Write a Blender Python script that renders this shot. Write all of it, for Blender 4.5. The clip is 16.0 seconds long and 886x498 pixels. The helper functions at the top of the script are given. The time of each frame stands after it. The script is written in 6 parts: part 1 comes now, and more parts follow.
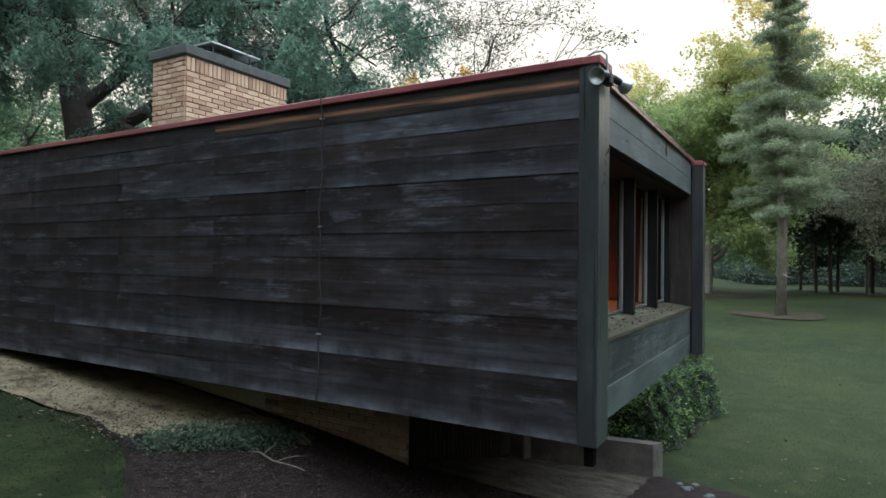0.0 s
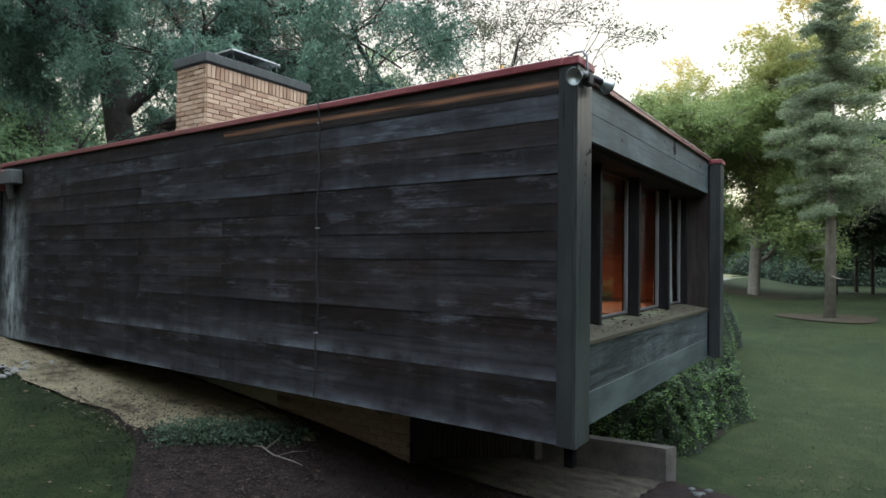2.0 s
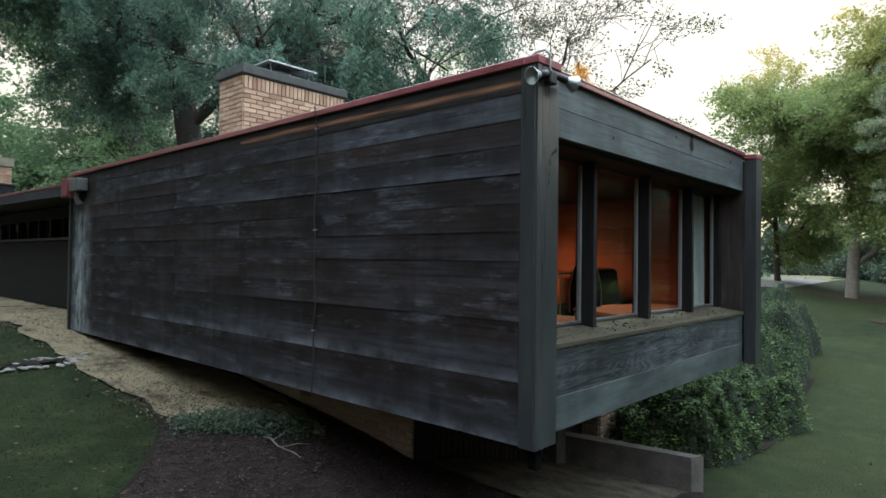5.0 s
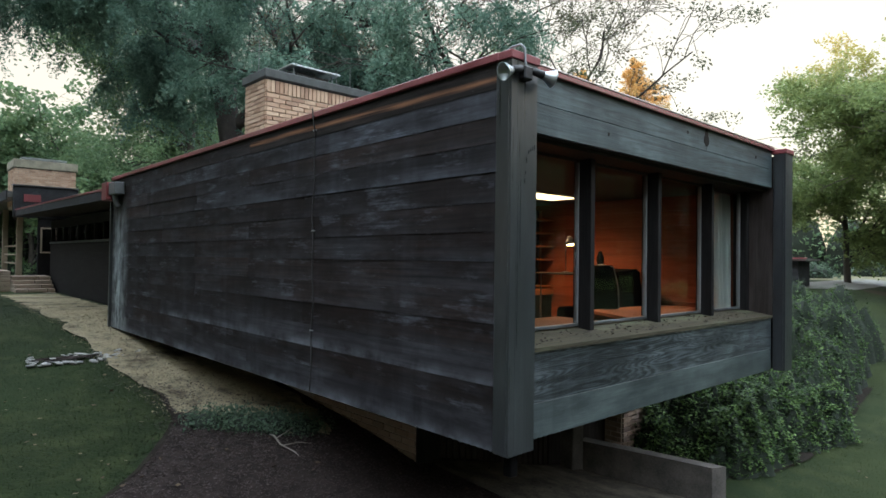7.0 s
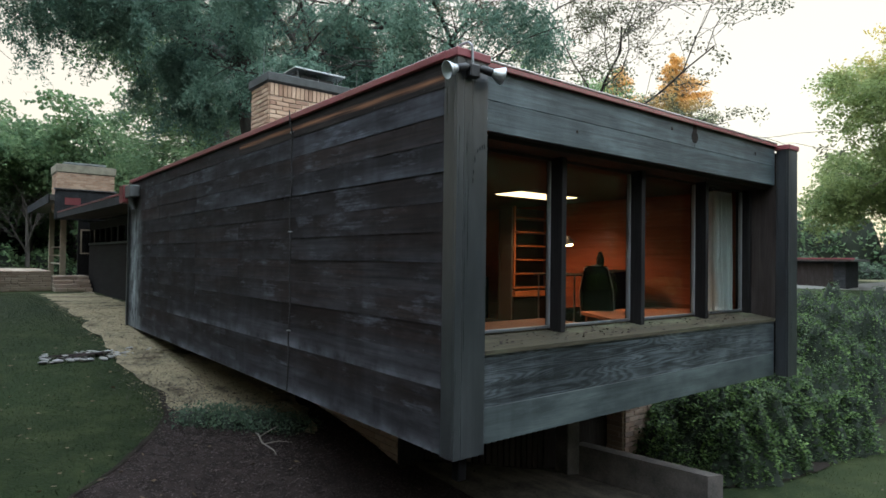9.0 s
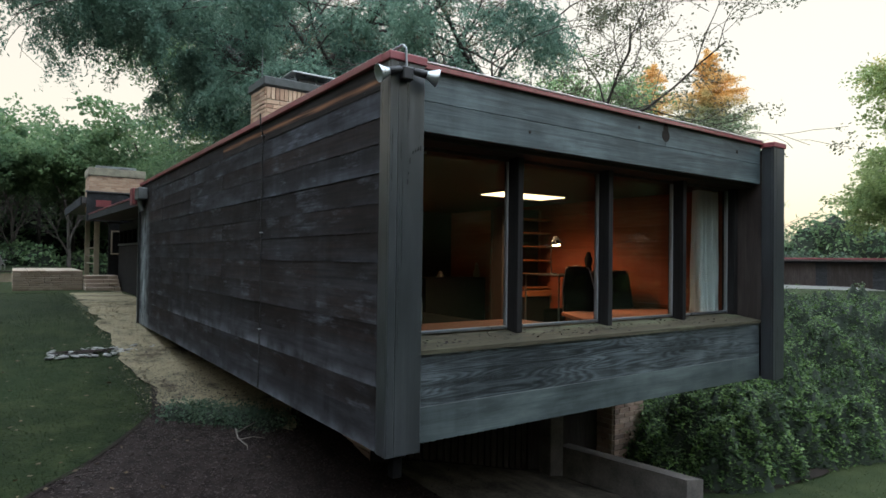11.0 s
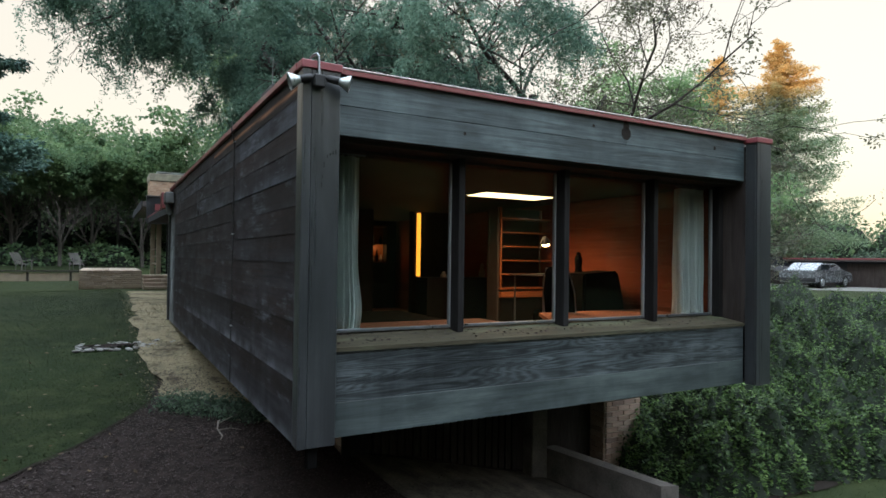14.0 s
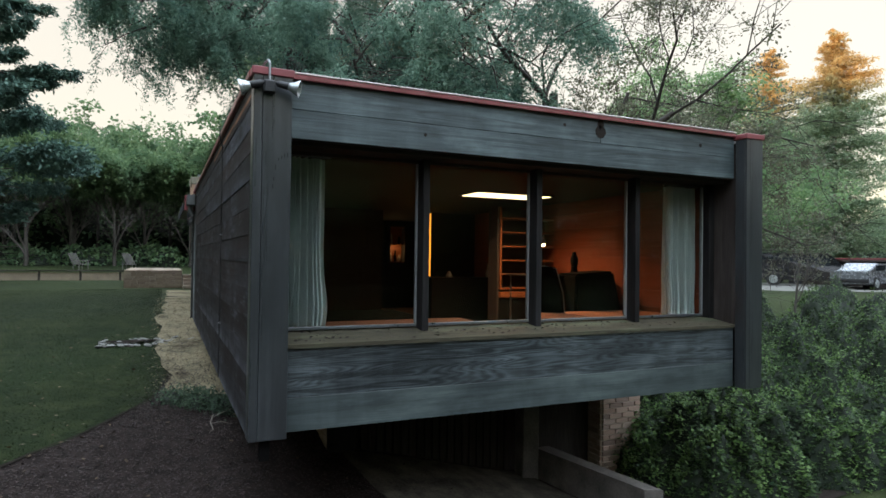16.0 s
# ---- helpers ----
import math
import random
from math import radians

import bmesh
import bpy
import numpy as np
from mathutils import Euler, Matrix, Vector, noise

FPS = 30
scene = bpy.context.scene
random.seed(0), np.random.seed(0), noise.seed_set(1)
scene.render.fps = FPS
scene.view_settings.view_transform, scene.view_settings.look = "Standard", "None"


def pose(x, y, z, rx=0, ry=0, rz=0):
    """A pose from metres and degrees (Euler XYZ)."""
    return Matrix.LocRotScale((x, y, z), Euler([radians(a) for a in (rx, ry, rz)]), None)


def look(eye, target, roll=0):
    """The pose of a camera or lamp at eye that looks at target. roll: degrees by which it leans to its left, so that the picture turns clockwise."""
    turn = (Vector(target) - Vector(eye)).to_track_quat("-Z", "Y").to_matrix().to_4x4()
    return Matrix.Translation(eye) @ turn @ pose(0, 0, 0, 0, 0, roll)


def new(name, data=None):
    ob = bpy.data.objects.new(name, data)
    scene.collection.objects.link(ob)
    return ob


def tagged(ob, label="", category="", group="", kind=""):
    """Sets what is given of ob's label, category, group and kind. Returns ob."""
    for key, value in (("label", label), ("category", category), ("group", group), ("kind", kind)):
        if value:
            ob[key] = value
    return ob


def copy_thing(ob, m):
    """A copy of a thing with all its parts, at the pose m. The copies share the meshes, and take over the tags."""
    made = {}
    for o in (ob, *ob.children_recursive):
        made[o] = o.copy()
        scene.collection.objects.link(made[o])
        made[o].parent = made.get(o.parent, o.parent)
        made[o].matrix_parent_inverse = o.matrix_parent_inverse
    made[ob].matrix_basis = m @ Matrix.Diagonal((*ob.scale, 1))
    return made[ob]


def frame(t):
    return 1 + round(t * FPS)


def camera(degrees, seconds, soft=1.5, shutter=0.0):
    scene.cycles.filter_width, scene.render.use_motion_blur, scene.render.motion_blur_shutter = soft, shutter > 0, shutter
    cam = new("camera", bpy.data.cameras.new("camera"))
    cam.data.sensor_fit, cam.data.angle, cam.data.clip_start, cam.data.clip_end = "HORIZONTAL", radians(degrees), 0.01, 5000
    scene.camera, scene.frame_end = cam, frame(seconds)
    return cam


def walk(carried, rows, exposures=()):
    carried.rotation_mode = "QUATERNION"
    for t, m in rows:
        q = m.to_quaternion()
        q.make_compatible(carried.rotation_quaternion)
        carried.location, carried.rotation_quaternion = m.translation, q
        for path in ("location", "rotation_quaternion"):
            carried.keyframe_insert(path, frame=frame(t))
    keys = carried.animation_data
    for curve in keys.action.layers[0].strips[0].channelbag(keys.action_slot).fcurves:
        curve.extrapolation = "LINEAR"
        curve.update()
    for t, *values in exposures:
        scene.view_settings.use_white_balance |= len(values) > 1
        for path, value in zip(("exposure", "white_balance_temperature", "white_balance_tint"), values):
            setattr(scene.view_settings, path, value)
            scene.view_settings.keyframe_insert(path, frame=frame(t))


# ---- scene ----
cam = camera(71.7, 16.0, 1.6)
METRES, EYE, TILT, LEAN, TURN = 4.8, 2.35, 0.0, 0.0, 30.5
ROWS = [
    (0.0, 0.0, 0.0, 0.0, -0.01, 1.05, -0.69),
    (0.5, 0.021, -0.0036, 0.0006, 1.01, 1.04, -0.7),
    (1.0, 0.0428, -0.0063, 0.0011, 2.06, 1.03, -0.71),
    (1.5, 0.0661, -0.008, 0.0016, 3.13, 1.02, -0.71),
    (2.0, 0.0908, -0.0093, 0.002, 4.1, 1.02, -0.72),
    (2.5, 0.1161, -0.0101, 0.0021, 5.21, 1.02, -0.72),
    (3.0, 0.1435, -0.0107, 0.0022, 6.34, 1.02, -0.72),
    (3.5, 0.1718, -0.0105, 0.0023, 7.54, 1.02, -0.73),
    (4.0, 0.2014, -0.0096, 0.0028, 8.86, 1.01, -0.73),
    (6.5, 0.3404, 0.0292, 0.0056, 16.0, 0.95, -0.76),
    (7.0, 0.3665, 0.0412, 0.0061, 17.08, 0.94, -0.76),
    (7.5, 0.3945, 0.0534, 0.006, 18.11, 0.94, -0.76),
    (8.0, 0.424, 0.066, 0.0066, 19.09, 0.93, -0.77),
    (8.5, 0.4534, 0.0784, 0.0075, 20.03, 0.93, -0.77),
    (9.0, 0.4836, 0.0899, 0.008, 20.96, 0.94, -0.75),
    (11.5, 0.6462, 0.1439, 0.0099, 25.21, 0.91, -0.78),
    (12.0, 0.6798, 0.1557, 0.01, 26.19, 0.9, -0.79),
    (12.5, 0.7133, 0.1685, 0.0107, 27.17, 0.9, -0.78),
    (13.0, 0.7472, 0.1826, 0.0109, 28.18, 0.9, -0.77),
    (13.5, 0.7804, 0.1973, 0.011, 29.33, 0.91, -0.77),
    (14.0, 0.8131, 0.2125, 0.0114, 30.53, 0.91, -0.77),
    (14.5, 0.8455, 0.2286, 0.0114, 31.71, 0.91, -0.77),
    (15.0, 0.8779, 0.2453, 0.0113, 32.83, 0.9, -0.77),
    (15.5, 0.9101, 0.2625, 0.0115, 33.95, 0.9, -0.77),
    (16.0, 0.9423, 0.2801, 0.012, 35.02, 0.89, -0.76),
]
walk(cam, [(t, pose(1.17, -4.0, EYE, TILT, LEAN, TURN) @ pose(METRES * x, METRES * y, METRES * z, 90 + pitch, roll, yaw)) for t, x, y, z, yaw, pitch, roll in ROWS], exposures=[(0.0, 1.46), (4.0, 1.44), (8.0, 1.38), (12.0, 1.30), (16.0, 1.30)])

# ---- sky and sun ----
world = bpy.data.worlds.new("evening_sky")
scene.world = world
world.use_nodes = True
wn, wl = world.node_tree.nodes, world.node_tree.links
wn.clear()
SUN_EL, SUN_AZ = 3.0, 168.0
sky = wn.new("ShaderNodeTexSky")
sky.sky_type, sky.sun_disc = "NISHITA", False
sky.sun_elevation, sky.sun_rotation = radians(SUN_EL), radians(SUN_AZ)
sky_bg = wn.new("ShaderNodeBackground")
sky_bg.inputs["Strength"].default_value = 0.05
wl.new(sky.outputs[0], sky_bg.inputs["Color"])
# thin bright evening cloud: cream near the horizon, cooler overhead
coord = wn.new("ShaderNodeTexCoord")
sep = wn.new("ShaderNodeSeparateXYZ")
wl.new(coord.outputs["Generated"], sep.inputs[0])
ramp = wn.new("ShaderNodeValToRGB")
ramp.color_ramp.elements[0].position, ramp.color_ramp.elements[0].color = 0.0, (0.60, 0.535, 0.455, 1)
ramp.color_ramp.elements[1].position, ramp.color_ramp.elements[1].color = 0.66, (2.3, 2.7, 3.15, 1)
mid = ramp.color_ramp.elements.new(0.38)
mid.color = (0.605, 0.55, 0.475, 1)
wl.new(sep.outputs["Z"], ramp.inputs[0])
cloud_bg = wn.new("ShaderNodeBackground")
cloud_bg.inputs["Strength"].default_value = 0.60
wl.new(ramp.outputs[0], cloud_bg.inputs["Color"])
add = wn.new("ShaderNodeAddShader")
wl.new(sky_bg.outputs[0], add.inputs[0])
wl.new(cloud_bg.outputs[0], add.inputs[1])
out = wn.new("ShaderNodeOutputWorld")
wl.new(add.outputs[0], out.inputs[0])

sun = new("sun", bpy.data.lights.new("sun", "SUN"))
sun.data.energy, sun.data.angle, sun.data.color = 1.6, radians(0.5), (1.0, 0.66, 0.36)
_a, _e = radians(SUN_AZ), radians(SUN_EL)
sun.matrix_world = look((0, 0, 40), (-math.sin(_a) * math.cos(_e), -math.cos(_a) * math.cos(_e), 40 - math.sin(_e)))

# ---- materials ----


def nodes_of(name):
    m = bpy.data.materials.new(name)
    m.use_nodes = True
    return m, m.node_tree.nodes, m.node_tree.links, m.node_tree.nodes["Principled BSDF"]


def mixc(n, l, fac, a, b, blend="MIX"):
    x = n.new("ShaderNodeMix")
    x.data_type, x.blend_type = "RGBA", blend
    for i, v in ((0, fac), (6, a), (7, b)):
        if hasattr(v, "is_output"):
            l.new(v, x.inputs[i])
        else:
            x.inputs[i].default_value = v if i == 0 else (*v, 1)
    return x.outputs[2]


def tex_noise(n, l, vec, scale, detail=4.0, rough=0.55):
    t = n.new("ShaderNodeTexNoise")
    t.inputs["Scale"].default_value, t.inputs["Detail"].default_value, t.inputs["Roughness"].default_value = scale, detail, rough
    l.new(vec, t.inputs["Vector"])
    return t.outputs["Fac"]


def remap(n, l, v, a, b, c=0.0, d=1.0):
    m = n.new("ShaderNodeMapRange")
    m.inputs[1].default_value, m.inputs[2].default_value, m.inputs[3].default_value, m.inputs[4].default_value = a, b, c, d
    l.new(v, m.inputs[0])
    return m.outputs[0]


def maths(n, l, op, a, b):
    m = n.new("ShaderNodeMath")
    m.operation = op
    for i, v in ((0, a), (1, b)):
        if hasattr(v, "is_output"):
            l.new(v, m.inputs[i])
        else:
            m.inputs[i].default_value = v
    return m.outputs[0]


def bumped(n, l, bsdf, height, strength=0.3, distance=0.01):
    b = n.new("ShaderNodeBump")
    b.inputs["Strength"].default_value, b.inputs["Distance"].default_value = strength, distance
    l.new(height, b.inputs["Height"])
    l.new(b.outputs[0], bsdf.inputs["Normal"])


def world_vec(n, l, scale, by_object=7.0):
    """World position stretched by scale, shifted per object."""
    g = n.new("ShaderNodeNewGeometry")
    m = n.new("ShaderNodeMapping")
    m.inputs["Scale"].default_value = scale
    l.new(g.outputs["Position"], m.inputs["Vector"])
    if not by_object:
        return m.outputs[0], None
    o = n.new("ShaderNodeObjectInfo")
    k = n.new("ShaderNodeVectorMath")
    k.operation = "SCALE"
    k.inputs[0].default_value = (1, 1.7, 2.3)
    l.new(maths(n, l, "MULTIPLY", o.outputs["Random"], by_object), k.inputs["Scale"])
    s = n.new("ShaderNodeVectorMath")
    l.new(m.outputs[0], s.inputs[0])
    l.new(k.outputs[0], s.inputs[1])
    return s.outputs[0], o.outputs["Random"]


def weathered(name, along, dark, mid_c, pale, pale_amount, rough=0.75, relief=0.5, edge=0.0, drip=None, swirl=0.9, stain=0.55, sharp=0.15, stretch=1.3, rings_n=16.0, ring_w=0.10, tint=None, streak=None, mottle=0.0, spec=0.16, smear=0.0, scuff=0.0):
    """Old board: grain along one axis, bleached patches, worn lower edges, a tone for each board."""
    m, n, l, bsdf = nodes_of(name)
    k = "xyz".index(along)
    sc = [26.0, 26.0, 26.0]
    sc[k] = stretch
    vec, rnd = world_vec(n, l, sc, 31.0)
    t = n.new("ShaderNodeTexNoise")
    t.inputs["Scale"].default_value, t.inputs["Detail"].default_value, t.inputs["Roughness"].default_value = 1.0, 7.0, 0.68
    t.inputs["Distortion"].default_value = swirl
    l.new(vec, t.inputs["Vector"])
    grain = t.outputs["Fac"]
    sc2 = [4.0, 4.0, 4.0]
    sc2[k] = 1.2
    vec2, _ = world_vec(n, l, sc2, 13.0)
    patch = tex_noise(n, l, vec2, 0.9, 5, 0.62)
    sc4 = [62.0, 62.0, 62.0]
    sc4[k] = 1.6
    vec4, _ = world_vec(n, l, sc4, 3.0)
    fine = tex_noise(n, l, vec4, 1.0, 3, 0.6)
    sc6 = [7.0, 7.0, 7.0]
    sc6[k] = 0.45
    vec6, _ = world_vec(n, l, sc6, 23.0)
    rings = maths(n, l, "MULTIPLY", maths(n, l, "PINGPONG", maths(n, l, "MULTIPLY", tex_noise(n, l, vec6, 1.0, 1.5, 0.5), rings_n), 0.5), 2.0)
    g2 = maths(n, l, "ADD", maths(n, l, "ADD", maths(n, l, "MULTIPLY", grain, 0.70 - ring_w), maths(n, l, "MULTIPLY", fine, 0.30)), maths(n, l, "MULTIPLY", rings, ring_w))
    if tint:
        mid_c = mixc(n, l, maths(n, l, "PINGPONG", maths(n, l, "MULTIPLY", rnd, 9.0), 1.0), mid_c, tint)
    base = mixc(n, l, remap(n, l, g2, 0.51 - sharp, 0.51 + sharp), dark, mid_c)
    base = mixc(n, l, remap(n, l, rnd, 0, 1, 0.0, stain), base, tuple(c * 0.5 for c in dark))
    if mottle:
        sc8 = [3.2, 3.2, 3.2]
        sc8[k] = 1.1
        vec8, _ = world_vec(n, l, sc8, 41.0)
        base = mixc(n, l, remap(n, l, tex_noise(n, l, vec8, 1.0, 6, 0.65), 0.40, 0.64, 0.0, mottle), base, tuple(c * 0.7 for c in dark))
    amount = maths(n, l, "MULTIPLY", remap(n, l, patch, 0.47, 0.68), remap(n, l, g2, 0.3, 0.62, 0.25, 1.0))
    amount = maths(n, l, "MULTIPLY", amount, pale_amount)
    if edge:
        tc = n.new("ShaderNodeTexCoord")
        sp = n.new("ShaderNodeSeparateXYZ")
        l.new(tc.outputs["Generated"], sp.inputs[0])
        low_e = maths(n, l, "POWER", remap(n, l, maths(n, l, "ADD", sp.outputs["Z"], maths(n, l, "MULTIPLY", maths(n, l, "SUBTRACT", patch, 0.5), 0.7)), 0.0, 0.50, 1.0, 0.0), 1.4)
        vec5, _ = world_vec(n, l, (2.6, 2.6, 2.6), 17.0)
        cloud = remap(n, l, tex_noise(n, l, vec5, 1.0, 4, 0.6), 0.36, 0.66)
        amount = maths(n, l, "ADD", amount, maths(n, l, "MULTIPLY", maths(n, l, "MULTIPLY", low_e, cloud), edge))
    if drip:
        gx_ = n.new("ShaderNodeNewGeometry")
        sx = n.new("ShaderNodeSeparateXYZ")
        l.new(gx_.outputs["Position"], sx.inputs[0])
        off = maths(n, l, "ABSOLUTE", maths(n, l, "SUBTRACT", sx.outputs["X"], drip[0]), 0.0)
        near = remap(n, l, maths(n, l, "ADD", off, maths(n, l, "MULTIPLY", patch, 0.5)), 0.30, 0.30 + drip[1], 1.0, 0.0)
        vec9, _ = world_vec(n, l, (9.0, 9.0, 1.3), 0.0)
        vec11, _ = world_vec(n, l, (5.0, 5.0, 3.2), 0.0)
        runs = maths(n, l, "ADD", remap(n, l, tex_noise(n, l, vec9, 1.0, 4, 0.6), 0.38, 0.66, 0.0, 0.55), remap(n, l, tex_noise(n, l, vec11, 1.0, 5, 0.65), 0.42, 0.62, 0.0, 0.55))
        below = maths(n, l, "MULTIPLY", remap(n, l, sx.outputs["Z"], 3.3, 2.2, 0.30, 1.0), remap(n, l, sx.outputs["Z"], 3.4, 3.1, 0.0, 1.0))
        chalk = maths(n, l, "MULTIPLY", maths(n, l, "MULTIPLY", near, runs), maths(n, l, "MULTIPLY", below, 1.15))
    if smear:
        vec10, _ = world_vec(n, l, (2.6, 2.2, 0.35), 0.0)
        runs_down = maths(n, l, "MULTIPLY", remap(n, l, tex_noise(n, l, vec10, 1.0, 5, 0.62), 0.50, 0.68, 0.0, smear), remap(n, l, g2, 0.3, 0.62, 0.35, 1.0))
        amount = maths(n, l, "ADD", amount, runs_down)
    if scuff:
        vec12, _ = world_vec(n, l, (1.7, 1.7, 6.5), 7.0)
        wiped = maths(n, l, "MULTIPLY", remap(n, l, tex_noise(n, l, vec12, 1.0, 7, 0.72), 0.55, 0.70, 0.0, scuff), remap(n, l, fine, 0.35, 0.6, 0.2, 1.0))
        amount = maths(n, l, "ADD", amount, wiped)
    base = mixc(n, l, maths(n, l, "MINIMUM", amount, 0.95), base, pale)
    if drip:
        base = mixc(n, l, maths(n, l, "MINIMUM", chalk, 0.95), base, (0.33, 0.37, 0.38))
    if streak:
        tc2 = n.new("ShaderNodeTexCoord")
        sp2 = n.new("ShaderNodeSeparateXYZ")
        l.new(tc2.outputs["Generated"], sp2.inputs[0])
        vec7, _ = world_vec(n, l, (0.55, 0.0, 0.0), 5.0)
        line = maths(n, l, "ADD", sp2.outputs["Z"], maths(n, l, "MULTIPLY", maths(n, l, "SUBTRACT", tex_noise(n, l, vec7, 1.0, 2, 0.5), 0.5), 0.5))
        off2 = maths(n, l, "ABSOLUTE", maths(n, l, "SUBTRACT", line, 0.42), 0.0)
        amt = maths(n, l, "MULTIPLY", remap(n, l, off2, 0.02, 0.16, 1.0, 0.0), remap(n, l, g2, 0.38, 0.56, 0.1, 1.0))
        base = mixc(n, l, amt, base, streak)
    l.new(base, bsdf.inputs["Base Color"])
    l.new(remap(n, l, grain, 0.3, 0.7, rough - 0.08, rough + 0.08), bsdf.inputs["Roughness"])
    bsdf.inputs["Specular IOR Level"].default_value = spec
    bumped(n, l, bsdf, g2, relief, 0.004)
    return m


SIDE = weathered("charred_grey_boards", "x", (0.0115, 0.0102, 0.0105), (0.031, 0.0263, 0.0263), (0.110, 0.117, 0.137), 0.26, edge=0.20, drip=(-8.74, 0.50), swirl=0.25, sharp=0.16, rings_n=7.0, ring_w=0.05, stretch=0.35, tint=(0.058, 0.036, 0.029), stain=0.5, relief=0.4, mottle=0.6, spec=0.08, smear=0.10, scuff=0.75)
SIDE_PALE = weathered("bleached_boards", "x", (0.020, 0.0185, 0.0205), (0.052, 0.048, 0.053), (0.20, 0.212, 0.24), 0.22, edge=0.60, drip=(-8.74, 0.50), swirl=0.25, sharp=0.16, rings_n=7.0, stretch=0.4, relief=0.4, mottle=0.6, spec=0.08, smear=0.10)
SIDE_CLOUD = weathered("clouded_grey_boards", "x", (0.0165, 0.0150, 0.0160), (0.039, 0.035, 0.037), (0.130, 0.141, 0.166), 0.46, edge=0.36, swirl=0.25, sharp=0.16, rings_n=7.0, ring_w=0.05, stretch=0.35, stain=0.2, relief=0.4, mottle=0.6, spec=0.08, smear=0.18, scuff=0.8)
SIDE_WARM = weathered("brown_cedar_board", "x", (0.018, 0.0155, 0.0150), (0.048, 0.039, 0.037), (0.10, 0.095, 0.095), 0.25, swirl=0.3, sharp=0.13, rings_n=9.0, stretch=0.5, streak=(0.26, 0.125, 0.070), mottle=0.5, spec=0.08)
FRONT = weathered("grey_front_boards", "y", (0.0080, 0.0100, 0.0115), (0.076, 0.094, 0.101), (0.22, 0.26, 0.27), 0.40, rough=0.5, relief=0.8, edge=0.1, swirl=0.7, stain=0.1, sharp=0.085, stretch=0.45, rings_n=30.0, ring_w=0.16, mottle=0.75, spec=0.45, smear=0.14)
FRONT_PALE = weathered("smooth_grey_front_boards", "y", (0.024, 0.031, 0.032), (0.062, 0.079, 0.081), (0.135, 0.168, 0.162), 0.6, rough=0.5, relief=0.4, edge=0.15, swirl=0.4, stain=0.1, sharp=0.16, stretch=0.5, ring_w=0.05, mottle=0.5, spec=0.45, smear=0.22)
POSTWOOD = weathered("grey_post", "z", (0.0158, 0.0174, 0.0198), (0.0325, 0.036, 0.0405), (0.085, 0.093, 0.10), 0.45, rough=0.33, relief=0.25, swirl=0.3, stain=0.15, sharp=0.2, stretch=0.4, ring_w=0.03, mottle=0.45, spec=1.0)
FASCIA = weathered("pale_fascia_boards", "y", (0.022, 0.031, 0.034), (0.080, 0.110, 0.118), (0.20, 0.26, 0.27), 0.45, rough=0.5, relief=0.8, edge=0.1, swirl=0.4, stain=0.15, sharp=0.12, stretch=0.4, rings_n=14.0, ring_w=0.10, mottle=0.55, spec=0.5, smear=0.18)
MULLWOOD = weathered("black_window_timber", "z", (0.0095, 0.0088, 0.0090), (0.024, 0.022, 0.022), (0.06, 0.06, 0.063), 0.25, rough=0.6, spec=0.12)
SILLWOOD = weathered("mossy_sill", "y", (0.040, 0.036, 0.025), (0.110, 0.096, 0.062), (0.12, 0.135, 0.08), 0.8)
DARKWOOD = weathered("dark_brown_wood", "z", (0.028, 0.0220, 0.0205), (0.072, 0.055, 0.049), (0.13, 0.12, 0.115), 0.25)
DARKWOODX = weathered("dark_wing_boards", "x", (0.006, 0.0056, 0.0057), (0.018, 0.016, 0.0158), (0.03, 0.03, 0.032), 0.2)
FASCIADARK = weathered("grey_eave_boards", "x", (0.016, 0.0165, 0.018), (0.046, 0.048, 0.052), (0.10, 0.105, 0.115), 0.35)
DARKWOODY = weathered("dark_soffit_wood", "y", (0.016, 0.012, 0.010), (0.040, 0.030, 0.024), (0.06, 0.05, 0.05), 0.2)
CEDAR = weathered("oiled_cedar_panel", "x", (0.13, 0.034, 0.016), (0.26, 0.070, 0.034), (0.22, 0.07, 0.04), 0.3, rough=0.45, relief=0.15)
CEDARY = weathered("oiled_cedar_shelf", "y", (0.12, 0.040, 0.016), (0.26, 0.09, 0.036), (0.22, 0.085, 0.04), 0.3, rough=0.45, relief=0.15)


def plain(name, color, rough=0.6, metal=0.0, var=0.25, scale=9.0, relief=0.1, spec=0.5):
    """A simple surface with two scales of tone and a fine relief."""
    m, n, l, bsdf = nodes_of(name)
    vec, rnd = world_vec(n, l, (1, 1, 1), 5.0)
    a, b = tex_noise(n, l, vec, scale, 5), tex_noise(n, l, vec, scale * 9, 3)
    f = maths(n, l, "ADD", maths(n, l, "MULTIPLY", a, 0.65), maths(n, l, "MULTIPLY", b, 0.35))
    c = mixc(n, l, remap(n, l, f, 0.3, 0.7), tuple(v * (1 - var) for v in color), tuple(min(1, v * (1 + var)) for v in color))
    l.new(c, bsdf.inputs["Base Color"])
    l.new(remap(n, l, a, 0.3, 0.7, max(0.02, rough - 0.1), min(1, rough + 0.1)), bsdf.inputs["Roughness"])
    bsdf.inputs["Metallic"].default_value = metal
    bsdf.inputs["Specular IOR Level"].default_value = spec
    if relief:
        bumped(n, l, bsdf, b, relief, 0.004)
    return m


